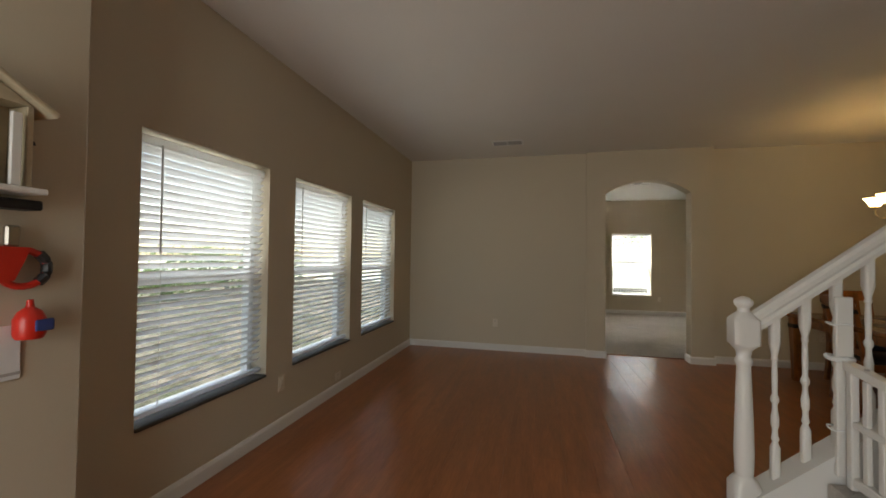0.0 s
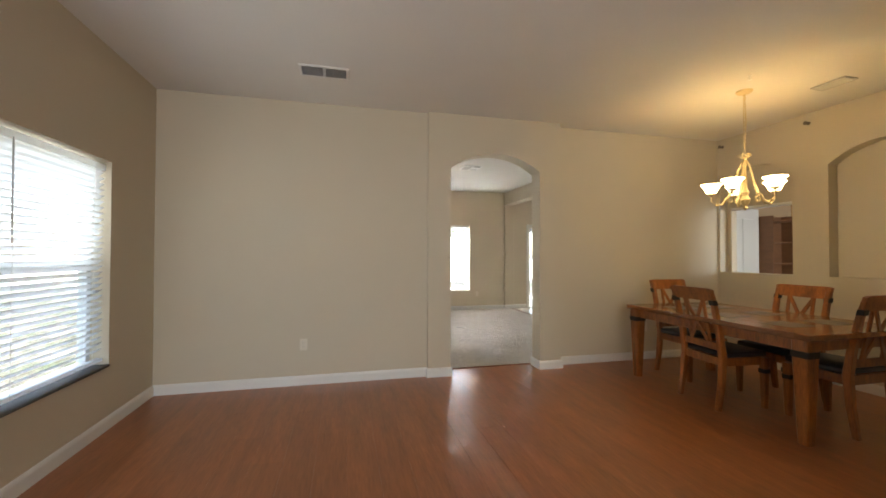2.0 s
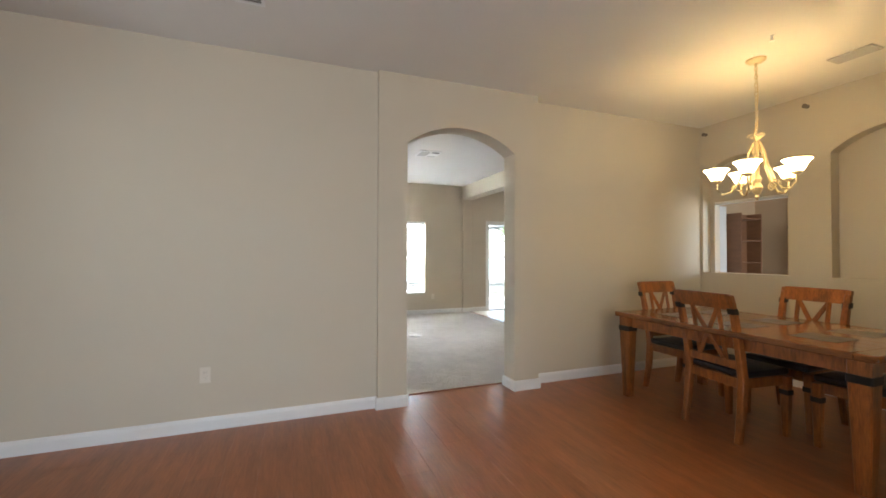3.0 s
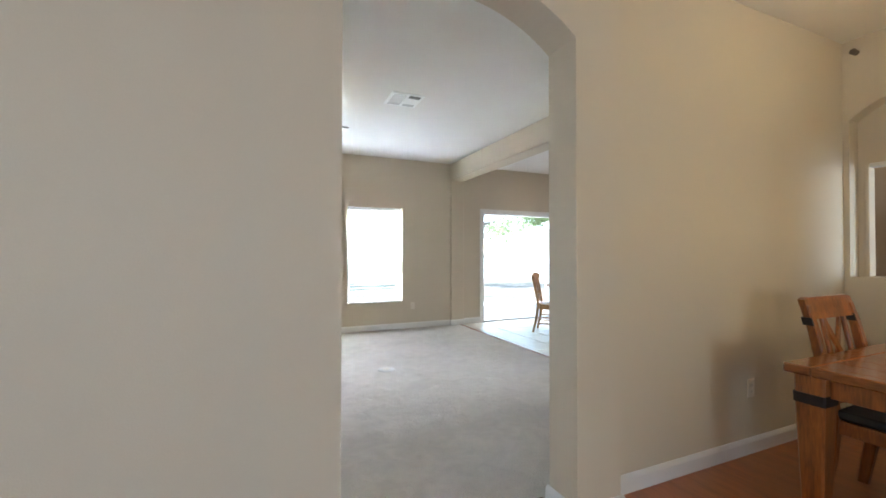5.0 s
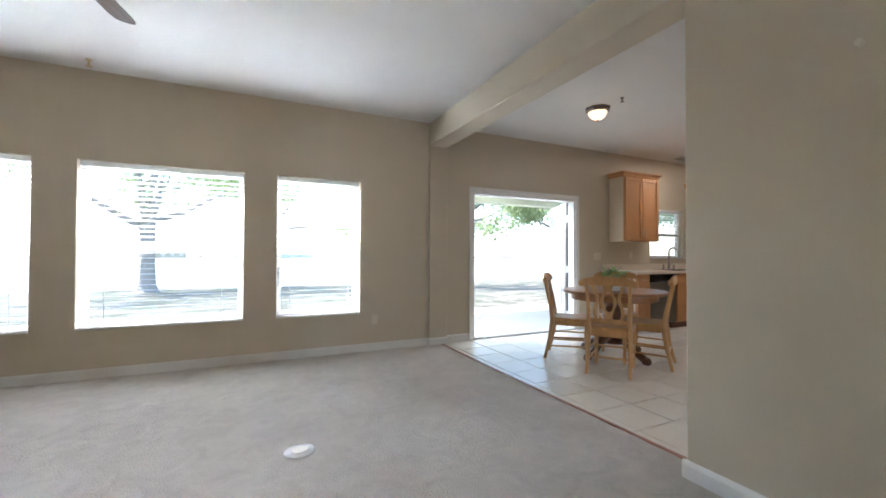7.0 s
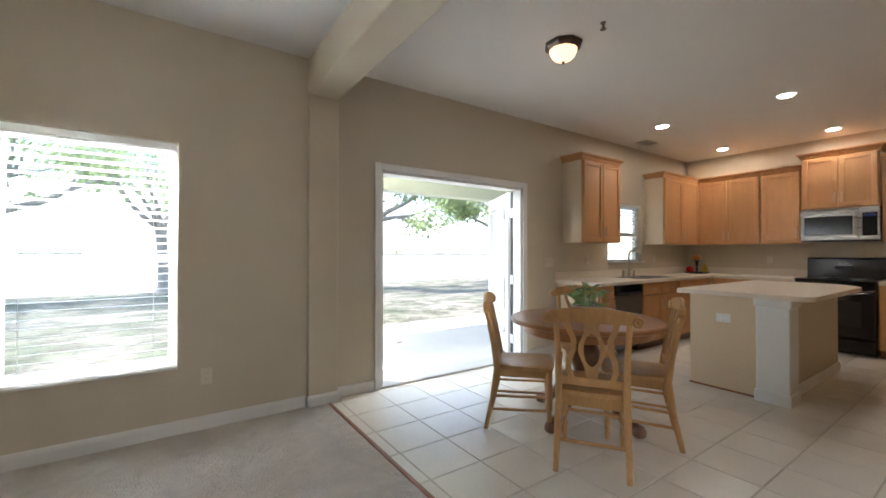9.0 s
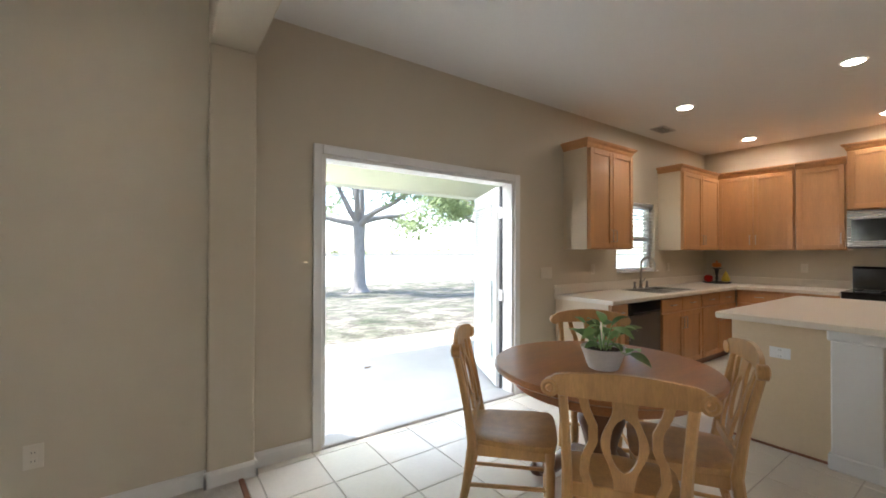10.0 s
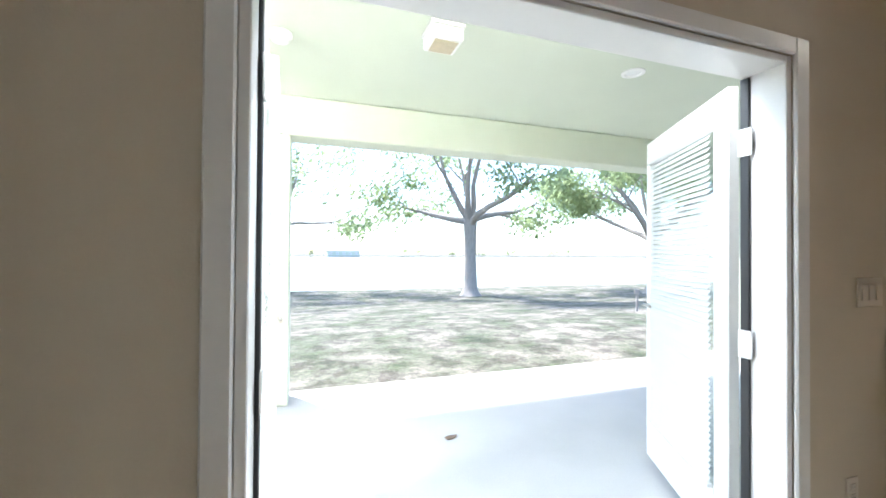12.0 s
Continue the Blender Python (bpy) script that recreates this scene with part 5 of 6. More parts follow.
for i in range(n):
    for j in range(2):
        bm.faces.new([cols[i][j], cols[i + 1][j], cols[i + 1][j + 1], cols[i][j + 1]])
bmesh.ops.solidify(bm, geom=bm.faces[:], thickness=0.006)
part("cloth", bm, CURTAIN, cur, "", True)
part("rod", tube([(0, -0.70, 1.80), (0, 0.70, 1.80)], 0.012, 8), IRON, cur, "", True)
for k in range(9):
    y = -0.56 + 0.14 * k
    part("ring", tube([(0.02 * math.cos(a), y, 1.795 + 0.022 * math.sin(a)) for a in (2 * math.pi * i / 10 for i in range(11))], 0.003, 5), NICKEL, cur, "", True)

# Sheet added only to make the area round the curtain dark.
solid("wall_panel", cube(7.965, 7.999, 4.22, 5.67, 0, 2.3, 0.004), OAK_DARK, "dark sheet added behind the curtain", "wall panel")

# ---- dining set ----


def dining_chair(m):
    c = thing("dining_chair", m, "honey-stained pine chair with cross back and black leather seat", "chair", "chairs round the dining table")
    for s in (-1, 1):
        rear = part("rear_post", post([(0.215 * s, -0.25, 0, 0.042, 0.042), (0.212 * s, -0.215, 0.22, 0.048, 0.05), (0.21 * s, -0.20, 0.44, 0.05, 0.054), (0.21 * s, -0.225, 0.62, 0.048, 0.05), (0.213 * s, -0.275, 0.86, 0.044, 0.042), (0.215 * s, -0.31, 0.985, 0.042, 0.038)]), DINING_WOOD, c)
        part("iron_band", post([(0.214 * s, -0.287, 0.885, 0.05, 0.048), (0.215 * s, -0.297, 0.925, 0.05, 0.046)], 0.003), IRON, rear, "black iron band")
        front = part("front_leg", post([(0.215 * s, 0.20, 0, 0.04, 0.04), (0.215 * s, 0.20, 0.36, 0.055, 0.055), (0.215 * s, 0.20, 0.43, 0.056, 0.056)]), DINING_WOOD, c)
        part("iron_band", post([(0.215 * s, 0.20, 0.30, 0.06, 0.06), (0.215 * s, 0.20, 0.335, 0.061, 0.061)], 0.003), IRON, front, "black iron band")
        part("side_apron", cube(0.20 * s - 0.012, 0.20 * s + 0.012, -0.18, 0.175, 0.365, 0.435, 0.003), DINING_WOOD, c)
        part("back_slat", bar((0.105 * s, -0.213, 0.53), (0.105 * s, -0.29, 0.925), 0.03, 0.018, (0, 1, 0)), DINING_WOOD, c)
    part("front_apron", cube(-0.19, 0.19, 0.19, 0.214, 0.365, 0.435, 0.003), DINING_WOOD, c)
    part("rear_apron", cube(-0.19, 0.19, -0.21, -0.186, 0.365, 0.435, 0.003), DINING_WOOD, c)
    rows = [(0.915 + 0.0, -0.20, 0.20, -0.292), (0.94, -0.20, 0.20, -0.30), (0.985, -0.235, 0.235, -0.312), (1.015, -0.235, 0.235, -0.32), (1.025, -0.20, 0.20, -0.322)]
    part("top_rail", ribbon(rows, 0.03), DINING_WOOD, c)
    part("lower_rail", bar((-0.19, -0.212, 0.525), (0.19, -0.212, 0.525), 0.024, 0.06), DINING_WOOD, c)
    part("cross_slat", bar((-0.10, -0.222, 0.555), (0.10, -0.29, 0.92), 0.034, 0.014, (0, 1, 0)), DINING_WOOD, c)
    part("cross_slat", bar((0.10, -0.234, 0.555), (-0.10, -0.302, 0.92), 0.034, 0.014, (0, 1, 0)), DINING_WOOD, c)
    seat = cube(-0.225, 0.225, -0.195, 0.225, 0.437, 0.485, 0.018, 3)
    part("seat", seat, LEATHER, c, "black leather seat cushion", True)
    return c


def facing(x, y, angle, z=0.0):
    """A pose on the floor whose front (+y) looks along angle, in degrees from +x."""
    return pose(x, y, z, 0, 0, angle - 90)


def chair_at(first, bx, by, angle, back):
    a = radians(angle)
    return facing(bx + back * math.cos(a), by + back * math.sin(a), angle)


first = dining_chair(chair_at(None, 3.20, 3.60, -5, 0.24))
copy_thing(first, chair_at(None, 3.80, 4.52, -90, 0.24))
copy_thing(first, chair_at(None, 4.27, 3.53, 180, 0.24))
copy_thing(first, chair_at(None, 3.86, 2.735, 90, 0.24))

tb = thing("dining_table", pose(3.70, 3.572, 0), "rustic honey pine dining table with slate inlays", "table")
TW, TL = 0.56, 0.90
plank_mesh = cube(-0.0695, 0.0695, -TL + 0.10, TL - 0.10, 0.725, 0.765, 0.003)
plank_shared = mesh_of("top_plank", plank_mesh, TABLE_TOP)
for k in range(7):
    o = part("top_plank", plank_shared, None, tb)
    o.matrix_basis = pose(-0.4185 + 0.1395 * k, 0, 0)
for s in (-1, 1):
    a, b = sorted((s * (TL - 0.10), s * TL))
    part("end_board", cube(-TW, TW, a, b, 0.725, 0.766, 0.005), TABLE_TOP, tb)
    a, b = sorted((s * (TW - 0.07), s * TW))
    part("edge_board", cube(a, b, -TL + 0.101, TL - 0.101, 0.725, 0.766, 0.005), TABLE_TOP, tb)
slate_shared = mesh_of("slate_tile", cube(-0.062, 0.062, -0.062, 0.062, 0.7655, 0.7675, 0.0008), SLATE)
for i in range(3):
    for j in range(2):
        for q in range(4):
            o = part("slate_tile", slate_shared, None, tb)
            o.matrix_basis = pose(-0.21 + 0.42 * j + (0.064 if q % 2 else -0.064), -0.50 + 0.50 * i + (0.064 if q // 2 else -0.064), 0)
for s in (-1, 1):
    part("apron", cube(s * (TW - 0.075) - 0.012, s * (TW - 0.075) + 0.012, -TL + 0.14, TL - 0.14, 0.635, 0.724, 0.003), DINING_WOOD, tb)
    part("apron", cube(-TW + 0.13, TW - 0.13, s * (TL - 0.09) - 0.012, s * (TL - 0.09) + 0.012, 0.635, 0.724, 0.003), DINING_WOOD, tb)
    for r in (-1, 1):
        x, y = s * (TW - 0.075), r * (TL - 0.085)
        leg = part("leg", post([(x, y, 0, 0.07, 0.07), (x, y, 0.05, 0.074, 0.074), (x, y, 0.60, 0.108, 0.108), (x, y, 0.724, 0.11, 0.11)], 0.008), DINING_WOOD, tb)
        part("iron_band", post([(x, y, 0.60, 0.115, 0.115), (x, y, 0.645, 0.117, 0.117)], 0.006), IRON, leg, "black iron band")

# ---- breakfast set ----
KX, KY = 5.62, 8.45
kt = thing("pedestal_table", pose(KX, KY, 0), "round oak pedestal table on clawed feet", "table")
part("tabletop", lathe([(0.50, 0.722), (0.545, 0.726), (0.556, 0.736), (0.556, 0.750), (0.546, 0.760), (0.52, 0.763), (0.02, 0.763)], 64), OAK_TOP, kt, "glossy brown oak round top", True)
part("apron", lathe([(0.455, 0.655), (0.46, 0.66), (0.46, 0.722), (0.44, 0.723)], 48), OAK_TOP, kt, "", True)
part("pedestal", lathe([(0.11, 0.16), (0.13, 0.20), (0.10, 0.26), (0.075, 0.32), (0.095, 0.40), (0.12, 0.47), (0.10, 0.54), (0.07, 0.58), (0.14, 0.64), (0.20, 0.66), (0.20, 0.70)], 28), OAK_DARK, kt, "turned dark pedestal", True)
for k in range(4):
    a = radians(3 + 90 * k)
    ca, sa = math.cos(a), math.sin(a)
    foot = part("foot", tube([(r * ca, r * sa, z) for r, z in ((0.06, 0.24), (0.14, 0.235), (0.24, 0.17), (0.32, 0.085), (0.38, 0.055), (0.42, 0.05))], [0.06, 0.055, 0.045, 0.04, 0.042, 0.03], 10), OAK_DARK, kt, "curved dark wooden foot", True)
    part("claw", lathe([(0.02, 0.0), (0.045, 0.015), (0.05, 0.045), (0.035, 0.075), (0.01, 0.085)], 14, None, (0.41 * ca, 0.41 * sa, 0)), OAK_DARK, foot, "", True)


def oak_chair(m):
    c = thing("kitchen_chair", m, "blond oak chair with fiddle back and saddle seat", "chair", "chairs round the breakfast table")
    def by(z):
        return -0.185 - 0.10 * max(0, (z - 0.43) / 0.5) ** 1.25
    for s in (-1, 1):
        part("rear_post", post([(0.195 * s, -0.265, 0, 0.03, 0.032), (0.190 * s, -0.215, 0.22, 0.036, 0.04), (0.185 * s, -0.185, 0.43, 0.04, 0.046), (0.185 * s, by(0.60), 0.60, 0.034, 0.036), (0.19 * s, by(0.76), 0.76, 0.03, 0.032), (0.195 * s, by(0.86), 0.86, 0.032, 0.032)], 0.01), OAK, c)
        part("front_leg", lathe([(0.012, 0), (0.016, 0.03), (0.019, 0.12), (0.013, 0.14), (0.020, 0.16), (0.024, 0.32), (0.018, 0.35), (0.023, 0.37), (0.023, 0.425)], 14, None, (0.18 * s, 0.175, 0)), OAK, c, "", True)
        rows = [(z, *sorted((s * (0.095 + w0), s * (0.125 + w0))), by(z)) for z, w0 in ((0.525, 0.0), (0.58, 0.018), (0.64, 0.012), (0.70, -0.012), (0.76, -0.012), (0.82, 0.012), (0.86, 0.02))]
        part("side_slat", ribbon(rows, 0.014), OAK, c)
        part("side_stretcher", tube([(0.19 * s, -0.235, 0.14), (0.18 * s, 0.175, 0.15)], 0.010, 8), OAK, c, "", True)
        part("side_stretcher", tube([(0.19 * s, -0.215, 0.235), (0.18 * s, 0.175, 0.245)], 0.010, 8), OAK, c, "", True)
        part("side_apron", cube(0.175 * s - 0.01, 0.175 * s + 0.01, -0.165, 0.16, 0.372, 0.425, 0.003), OAK, c)
    part("front_apron", cube(-0.16, 0.16, 0.165, 0.185, 0.372, 0.425, 0.003), OAK, c)
    part("rear_apron", cube(-0.165, 0.165, -0.195, -0.175, 0.36, 0.425, 0.003), OAK, c)
    for z in (0.17,):
        part("rear_stretcher", tube([(-0.185, -0.228, z), (0.185, -0.228, z)], 0.011, 8), OAK, c, "", True)
    part("front_stretcher", tube([(-0.18, 0.175, 0.2), (0.18, 0.175, 0.2)], 0.012, 8), OAK, c, "", True)
    part("lower_rail", bar((-0.17, by(0.51), 0.51), (0.17, by(0.51), 0.51), 0.02, 0.05), OAK, c)
    zs = [0.535 + 0.335 * i / 36 for i in range(37)]
    def outer(z):
        t = (z - 0.535) / 0.335
        return 0.030 + 0.044 * math.exp(-((t - 0.50) / 0.26) ** 2) + 0.012 * max(0, (t - 0.85) / 0.15)
    def inner(z):
        t = (z - 0.70) / 0.098
        return 0.044 * math.sqrt(max(0, 1 - t * t))
    splat = bmesh.new()
    for s in (-1, 1):
        ribbon([(z, *sorted((s * inner(z), s * outer(z))), by(z)) for z in zs], 0.014, splat)
    part("splat", splat, OAK, c, "pierced fiddle-shaped splat")
    crest = bmesh.new()
    n = 22
    loops = []
    for i in range(n + 1):
        u = -1 + 2 * i / n
        x = 0.245 * u
        mid = 0.888 + 0.018 * math.cos(u * math.pi / 2)
        h = 0.034 + 0.012 * math.cos(u * math.pi * 0.5) if abs(u) < 0.86 else 0.03 * math.sqrt(max(0.02, 1 - ((abs(u) - 0.86) / 0.15) ** 2)) + 0.004
        y = by(0.88) - 0.012 + 0.03 * u * u
        loops.append([crest.verts.new((x, y + dy, mid + dz * h)) for dy, dz in ((-0.013, -0.9), (0.013, -0.9), (0.016, 0.0), (0.009, 1.0), (-0.009, 1.0), (-0.016, 0.0))])
    for p, q in zip(loops, loops[1:]):
        for k in range(6):
            crest.faces.new([p[k], p[(k + 1) % 6], q[(k + 1) % 6], q[k]])
    crest.faces.new(loops[0][::-1])
    crest.faces.new(loops[-1])
    bmesh.ops.recalc_face_normals(crest, faces=crest.faces)
    rail = part("crest_rail", crest, OAK, c, "curved crest rail with rolled ends", True)
    for s in (-1, 1):
        roll = lathe([(0.006, -0.022), (0.024, -0.022), (0.031, -0.018), (0.031, 0.016), (0.022, 0.022), (0.014, 0.017), (0.008, 0.024), (0.002, 0.024)], 18)
        bmesh.ops.transform(roll, matrix=pose(0.236 * s, by(0.88) + 0.014, 0.880, 90, 0, 8 * s), verts=roll.verts)
        part("scroll_end", roll, OAK, rail, "", True)
    seat = bmesh.new()
    n = 14
    top = [[None] * (n + 1) for _ in range(n + 1)]
    bot = [[None] * (n + 1) for _ in range(n + 1)]
    for i in range(n + 1):
        for j in range(n + 1):
            u, v = -1 + 2 * i / n, -1 + 2 * j / n
            k = 1 - 0.10 * abs(u) ** 4 * abs(v) ** 4
            w = 0.205 + 0.018 * v
            x, y = u * w * k, v * 0.215 * k
            dip = 0.016 * max(0, 1 - (u * u * 1.1 + (v + 0.1) ** 2 * 1.1)) - 0.006 * math.exp(-(u / 0.25) ** 2) * max(0, v)
            edge = 0.008 * max(abs(u), abs(v)) ** 8
            top[i][j] = seat.verts.new((x, y, 0.462 - dip - edge))
            bot[i][j] = seat.verts.new((x * 0.97, y * 0.97, 0.426))
    for i in range(n):
        for j in range(n):
            seat.faces.new([top[i][j], top[i + 1][j], top[i + 1][j + 1], top[i][j + 1]])
            seat.faces.new([bot[i][j], bot[i][j + 1], bot[i + 1][j + 1], bot[i + 1][j]])
    for i in range(n):
        seat.faces.new([top[i][0], bot[i][0], bot[i + 1][0], top[i + 1][0]])
        seat.faces.new([top[i + 1][n], bot[i + 1][n], bot[i][n], top[i][n]])
        seat.faces.new([top[0][i + 1], bot[0][i + 1], bot[0][i], top[0][i]])
        seat.faces.new([top[n][i], bot[n][i], bot[n][i + 1], top[n][i + 1]])
    part("seat", seat, OAK, c, "hollowed oak saddle seat", True)
    return c


one = oak_chair(chair_at(None, 4.97, 7.935, 34, 0.25))
copy_thing(one, chair_at(None, 5.038, 8.867, -47, 0.25))
copy_thing(one, chair_at(None, 5.833, 7.891, 122, 0.25))
copy_thing(one, chair_at(None, 6.14, 8.875, -133, 0.25))

plant = thing("potted_plant", pose(5.55, 8.39, 0.763), "green pothos in a grey-white ceramic pot", "potted plant")
part("pot", lathe([(0.065, 0), (0.072, 0.004), (0.082, 0.03), (0.098, 0.075), (0.108, 0.10), (0.112, 0.106), (0.106, 0.108), (0.098, 0.098), (0.09, 0.09)], 32), POT, plant, "grey-white ceramic bowl pot", True)
part("soil", lathe([(0.092, 0.085), (0.09, 0.093), (0.02, 0.097)], 20), SOIL, plant, "dark potting soil", True)
rng = random.Random(4)


def leaf_mesh(length):
    bm = bmesh.new()
    rows = []
    for i in range(8):
        t = i / 7
        w = length * 0.33 * math.sin(math.pi * min(1, t * 0.92 + 0.05)) ** 0.8 * (1 - 0.35 * t)
        z = 0.18 * length * math.sin(t * 2.2) - 0.25 * length * t * t
        rows.append([bm.verts.new((s * w, length * t, z + (0.10 * length * w / length if s else 0))) for s in (-1, 0, 1)])
    for p, q in zip(rows, rows[1:]):
        for k in (0, 1):
            bm.faces.new([p[k], p[k + 1], q[k + 1], q[k]])
    bmesh.ops.solidify(bm, geom=bm.faces[:], thickness=0.0012)
    return mesh_of("leaf", bm, LEAF, True)


leaves = [leaf_mesh(s) for s in (0.065, 0.085, 0.11)]
for k in range(30):
    a = 2 * math.pi * k / 30 * 2.6 + rng.uniform(-0.3, 0.3)
    r, z = rng.uniform(0.02, 0.11), 0.10 + rng.uniform(0.0, 0.13)
    if k % 10 == 0:
        r, z = rng.uniform(0.11, 0.14), rng.uniform(0.08, 0.12)
    base = (r * math.cos(a), r * math.sin(a), z)
    part("stem", tube([(0.3 * base[0], 0.3 * base[1], 0.09), (0.8 * base[0], 0.8 * base[1], z * 0.9), base], 0.0022, 5), LEAF, plant)
    o = part("leaf", rng.choice(leaves), None, plant)
    o.matrix_basis = pose(*base, rng.uniform(-35, 40), rng.uniform(-25, 25), math.degrees(a) - 90 + rng.uniform(-35, 35))

# ---- kitchen ----


def shaker_door(name, x0, x1, z0, z1, y, parent, handle, hz):
    """A framed cabinet door on the plane y, looking to -y; handle is the side of the pull."""
    d = part(name, cube(x0, x1, y - 0.018, y, z0, z1, 0.002), MAPLE, parent)
    f = min(0.055, (x1 - x0) * 0.22, (z1 - z0) * 0.3)
    for a, b, c, e in ((x0, x0 + f, z0, z1), (x1 - f, x1, z0, z1), (x0 + f, x1 - f, z0, z0 + f), (x0 + f, x1 - f, z1 - f, z1)):
        part("door_rail" if b - a > e - c else "door_stile", cube(a, b, y - 0.030, y - 0.0185, c, e, 0.003), MAPLE, d)
    if handle:
        hx = {"l": x0 + 0.03, "r": x1 - 0.03, "c": (x0 + x1) / 2}[handle]
        if handle == "c":
            part("handle", tube([(hx - 0.05, y - 0.030, hz), (hx - 0.05, y - 0.056, hz), (hx + 0.05, y - 0.056, hz), (hx + 0.05, y - 0.030, hz)], 0.005, 6), NICKEL, d, "brushed nickel bar handle")
        else:
            part("handle", tube([(hx, y - 0.030, hz - 0.06), (hx, y - 0.056, hz - 0.06), (hx, y - 0.056, hz + 0.06), (hx, y - 0.030, hz + 0.06)], 0.005, 6), NICKEL, d, "brushed nickel bar handle")
    return d


def wall_cabinet(m, w, depth, h, doors, label, crown=True, ends=""):
    """A wall cabinet whose back is on y = 0, front to -y, from x = 0 to w, bottom at z = 0."""
    c = thing("wall_cabinet", m, label, "cabinet", "maple wall cabinets")
    part("body", cube(0, w, -depth, -0.001, 0, h, 0.002), MAPLE_SIDE, c, "pale cabinet sides")
    part("face_frame", cube(0, w, -depth - 0.004, -depth, 0, h, 0.001), MAPLE, c)
    if crown:
        bm = bmesh.new()
        rows = ((0.004, h - 0.012), (0.016, h + 0.01), (0.022, h + 0.03), (0.045, h + 0.05), (0.05, h + 0.062), (0.05, h + 0.068))
        rings = []
        xl, xr = ("l" in ends), ("r" in ends)
        for o, z in rows:
            rings.append([bm.verts.new(v) for v in ((-o * xl, -0.001, z), (-o * xl, -depth - o, z), (w + o * xr, -depth - o, z), (w + o * xr, -0.001, z))])
        for p, q in zip(rings, rings[1:]):
            for k in range(4):
                bm.faces.new([p[k], p[(k + 1) % 4], q[(k + 1) % 4], q[k]])
        bm.faces.new(rings[0][::-1])
        bm.faces.new(rings[-1])
        bmesh.ops.recalc_face_normals(bm, faces=bm.faces)
        part("crown_moulding", bm, MAPLE, c)
    x = 0.012
    each = (w - 0.024) / doors
    for k in range(doors):
        side = ("l" if k % 2 else "r") if doors > 1 else "r"
        shaker_door("door", x + each * k + 0.003, x + each * (k + 1) - 0.003, 0.012, h - 0.02, -depth - 0.004, c, side, 0.14)
    return c


UB, UH = 1.38, 1.035
wall_cabinet(pose(7.188, KITCHEN_N, UB), 0.802, 0.285, UH, 2, "maple two-door wall cabinet beside the patio door", ends="lr")
wall_cabinet(pose(9.147, KITCHEN_N, UB), 1.105, 0.285, UH - 0.01, 2, "maple wall cabinet in the kitchen corner", ends="l")
wall_cabinet(pose(EAST, 9.63, UB, 0, 0, -90), 0.86, 0.30, UH - 0.01, 2, "maple two-door wall cabinet on the end wall")
wall_cabinet(pose(EAST, 8.765, UB, 0, 0, -90), 0.465, 0.30, UH - 0.01, 1, "maple single-door wall cabinet beside the microwave")
wall_cabinet(pose(EAST, 8.295, 1.84, 0, 0, -90), 0.745, 0.33, 0.70, 2, "maple raised wall cabinet over the microwave", ends="lr")
wall_cabinet(pose(EAST, 7.545, UB, 0, 0, -90), 0.80, 0.30, UH - 0.01, 2, "maple two-door wall cabinet past the microwave")


def base_cabinet(m, w, doors, drawers, label, depth=0.60):
    c = thing("base_cabinet", m, label, "cabinet", "maple base cabinets")
    part("body", cube(0, w, -depth, -0.001, 0.10, 0.868, 0.002), MAPLE_SIDE, c, "pale cabinet sides")
    part("face_frame", cube(0, w, -depth - 0.004, -depth, 0.10, 0.868, 0.001), MAPLE, c)
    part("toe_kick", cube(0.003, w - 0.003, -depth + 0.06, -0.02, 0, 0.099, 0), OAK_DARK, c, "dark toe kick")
    n = max(doors, drawers, 1)
    each = (w - 0.02) / n
    for k in range(n):
        x0, x1 = 0.01 + each * k + 0.003, 0.01 + each * (k + 1) - 0.003
        if drawers:
            d = part("drawer", cube(x0, x1, -depth - 0.022, -depth - 0.004, 0.715, 0.855, 0.003), MAPLE, c)
            part("handle", tube([((x0 + x1) / 2 - 0.045, -depth - 0.022, 0.785), ((x0 + x1) / 2 - 0.045, -depth - 0.047, 0.785), ((x0 + x1) / 2 + 0.045, -depth - 0.047, 0.785), ((x0 + x1) / 2 + 0.045, -depth - 0.022, 0.785)], 0.005, 6), NICKEL, d, "brushed nickel bar handle")
        shaker_door("door", x0, x1, 0.115, 0.70 if drawers else 0.855, -depth - 0.004, c, ("l" if k % 2 else "r") if n > 1 else "r", 0.58)
    return c


base_cabinet(pose(7.06, KITCHEN_N, 0), 0.30, 1, 1, "narrow maple base cabinet with drawer at the counter end")
base_cabinet(pose(7.975, KITCHEN_N, 0), 0.93, 2, 2, "maple sink base cabinet")
base_cabinet(pose(8.91, KITCHEN_N, 0), 1.0, 2, 2, "maple base cabinet in the kitchen corner")
base_cabinet(pose(EAST, 9.29, 0, 0, 0, -90), 0.98, 2, 1, "maple base cabinet beside the range", 0.62)
base_cabinet(pose(EAST, 7.53, 0, 0, 0, -90), 0.80, 2, 2, "maple base cabinet past the range", 0.62)

dw = thing("dishwasher", pose(7.365, KITCHEN_N, 0), "black and steel dishwasher under the counter", "dishwasher")
part("body", cube(0.003, 0.605, -0.58, -0.01, 0.08, 0.866, 0.002), BLACK_MATT, dw)
part("door", cube(0.006, 0.602, -0.618, -0.581, 0.11, 0.735, 0.006), surface("dark steel front", (0.20, 0.185, 0.17), 0.3, metal=0.8, vary=0.1, scale=3, bump=0.03), dw, "dark stainless door")
part("control_panel", cube(0.006, 0.602, -0.622, -0.581, 0.738, 0.862, 0.008), BLACK_GLOSS, dw, "black control panel")
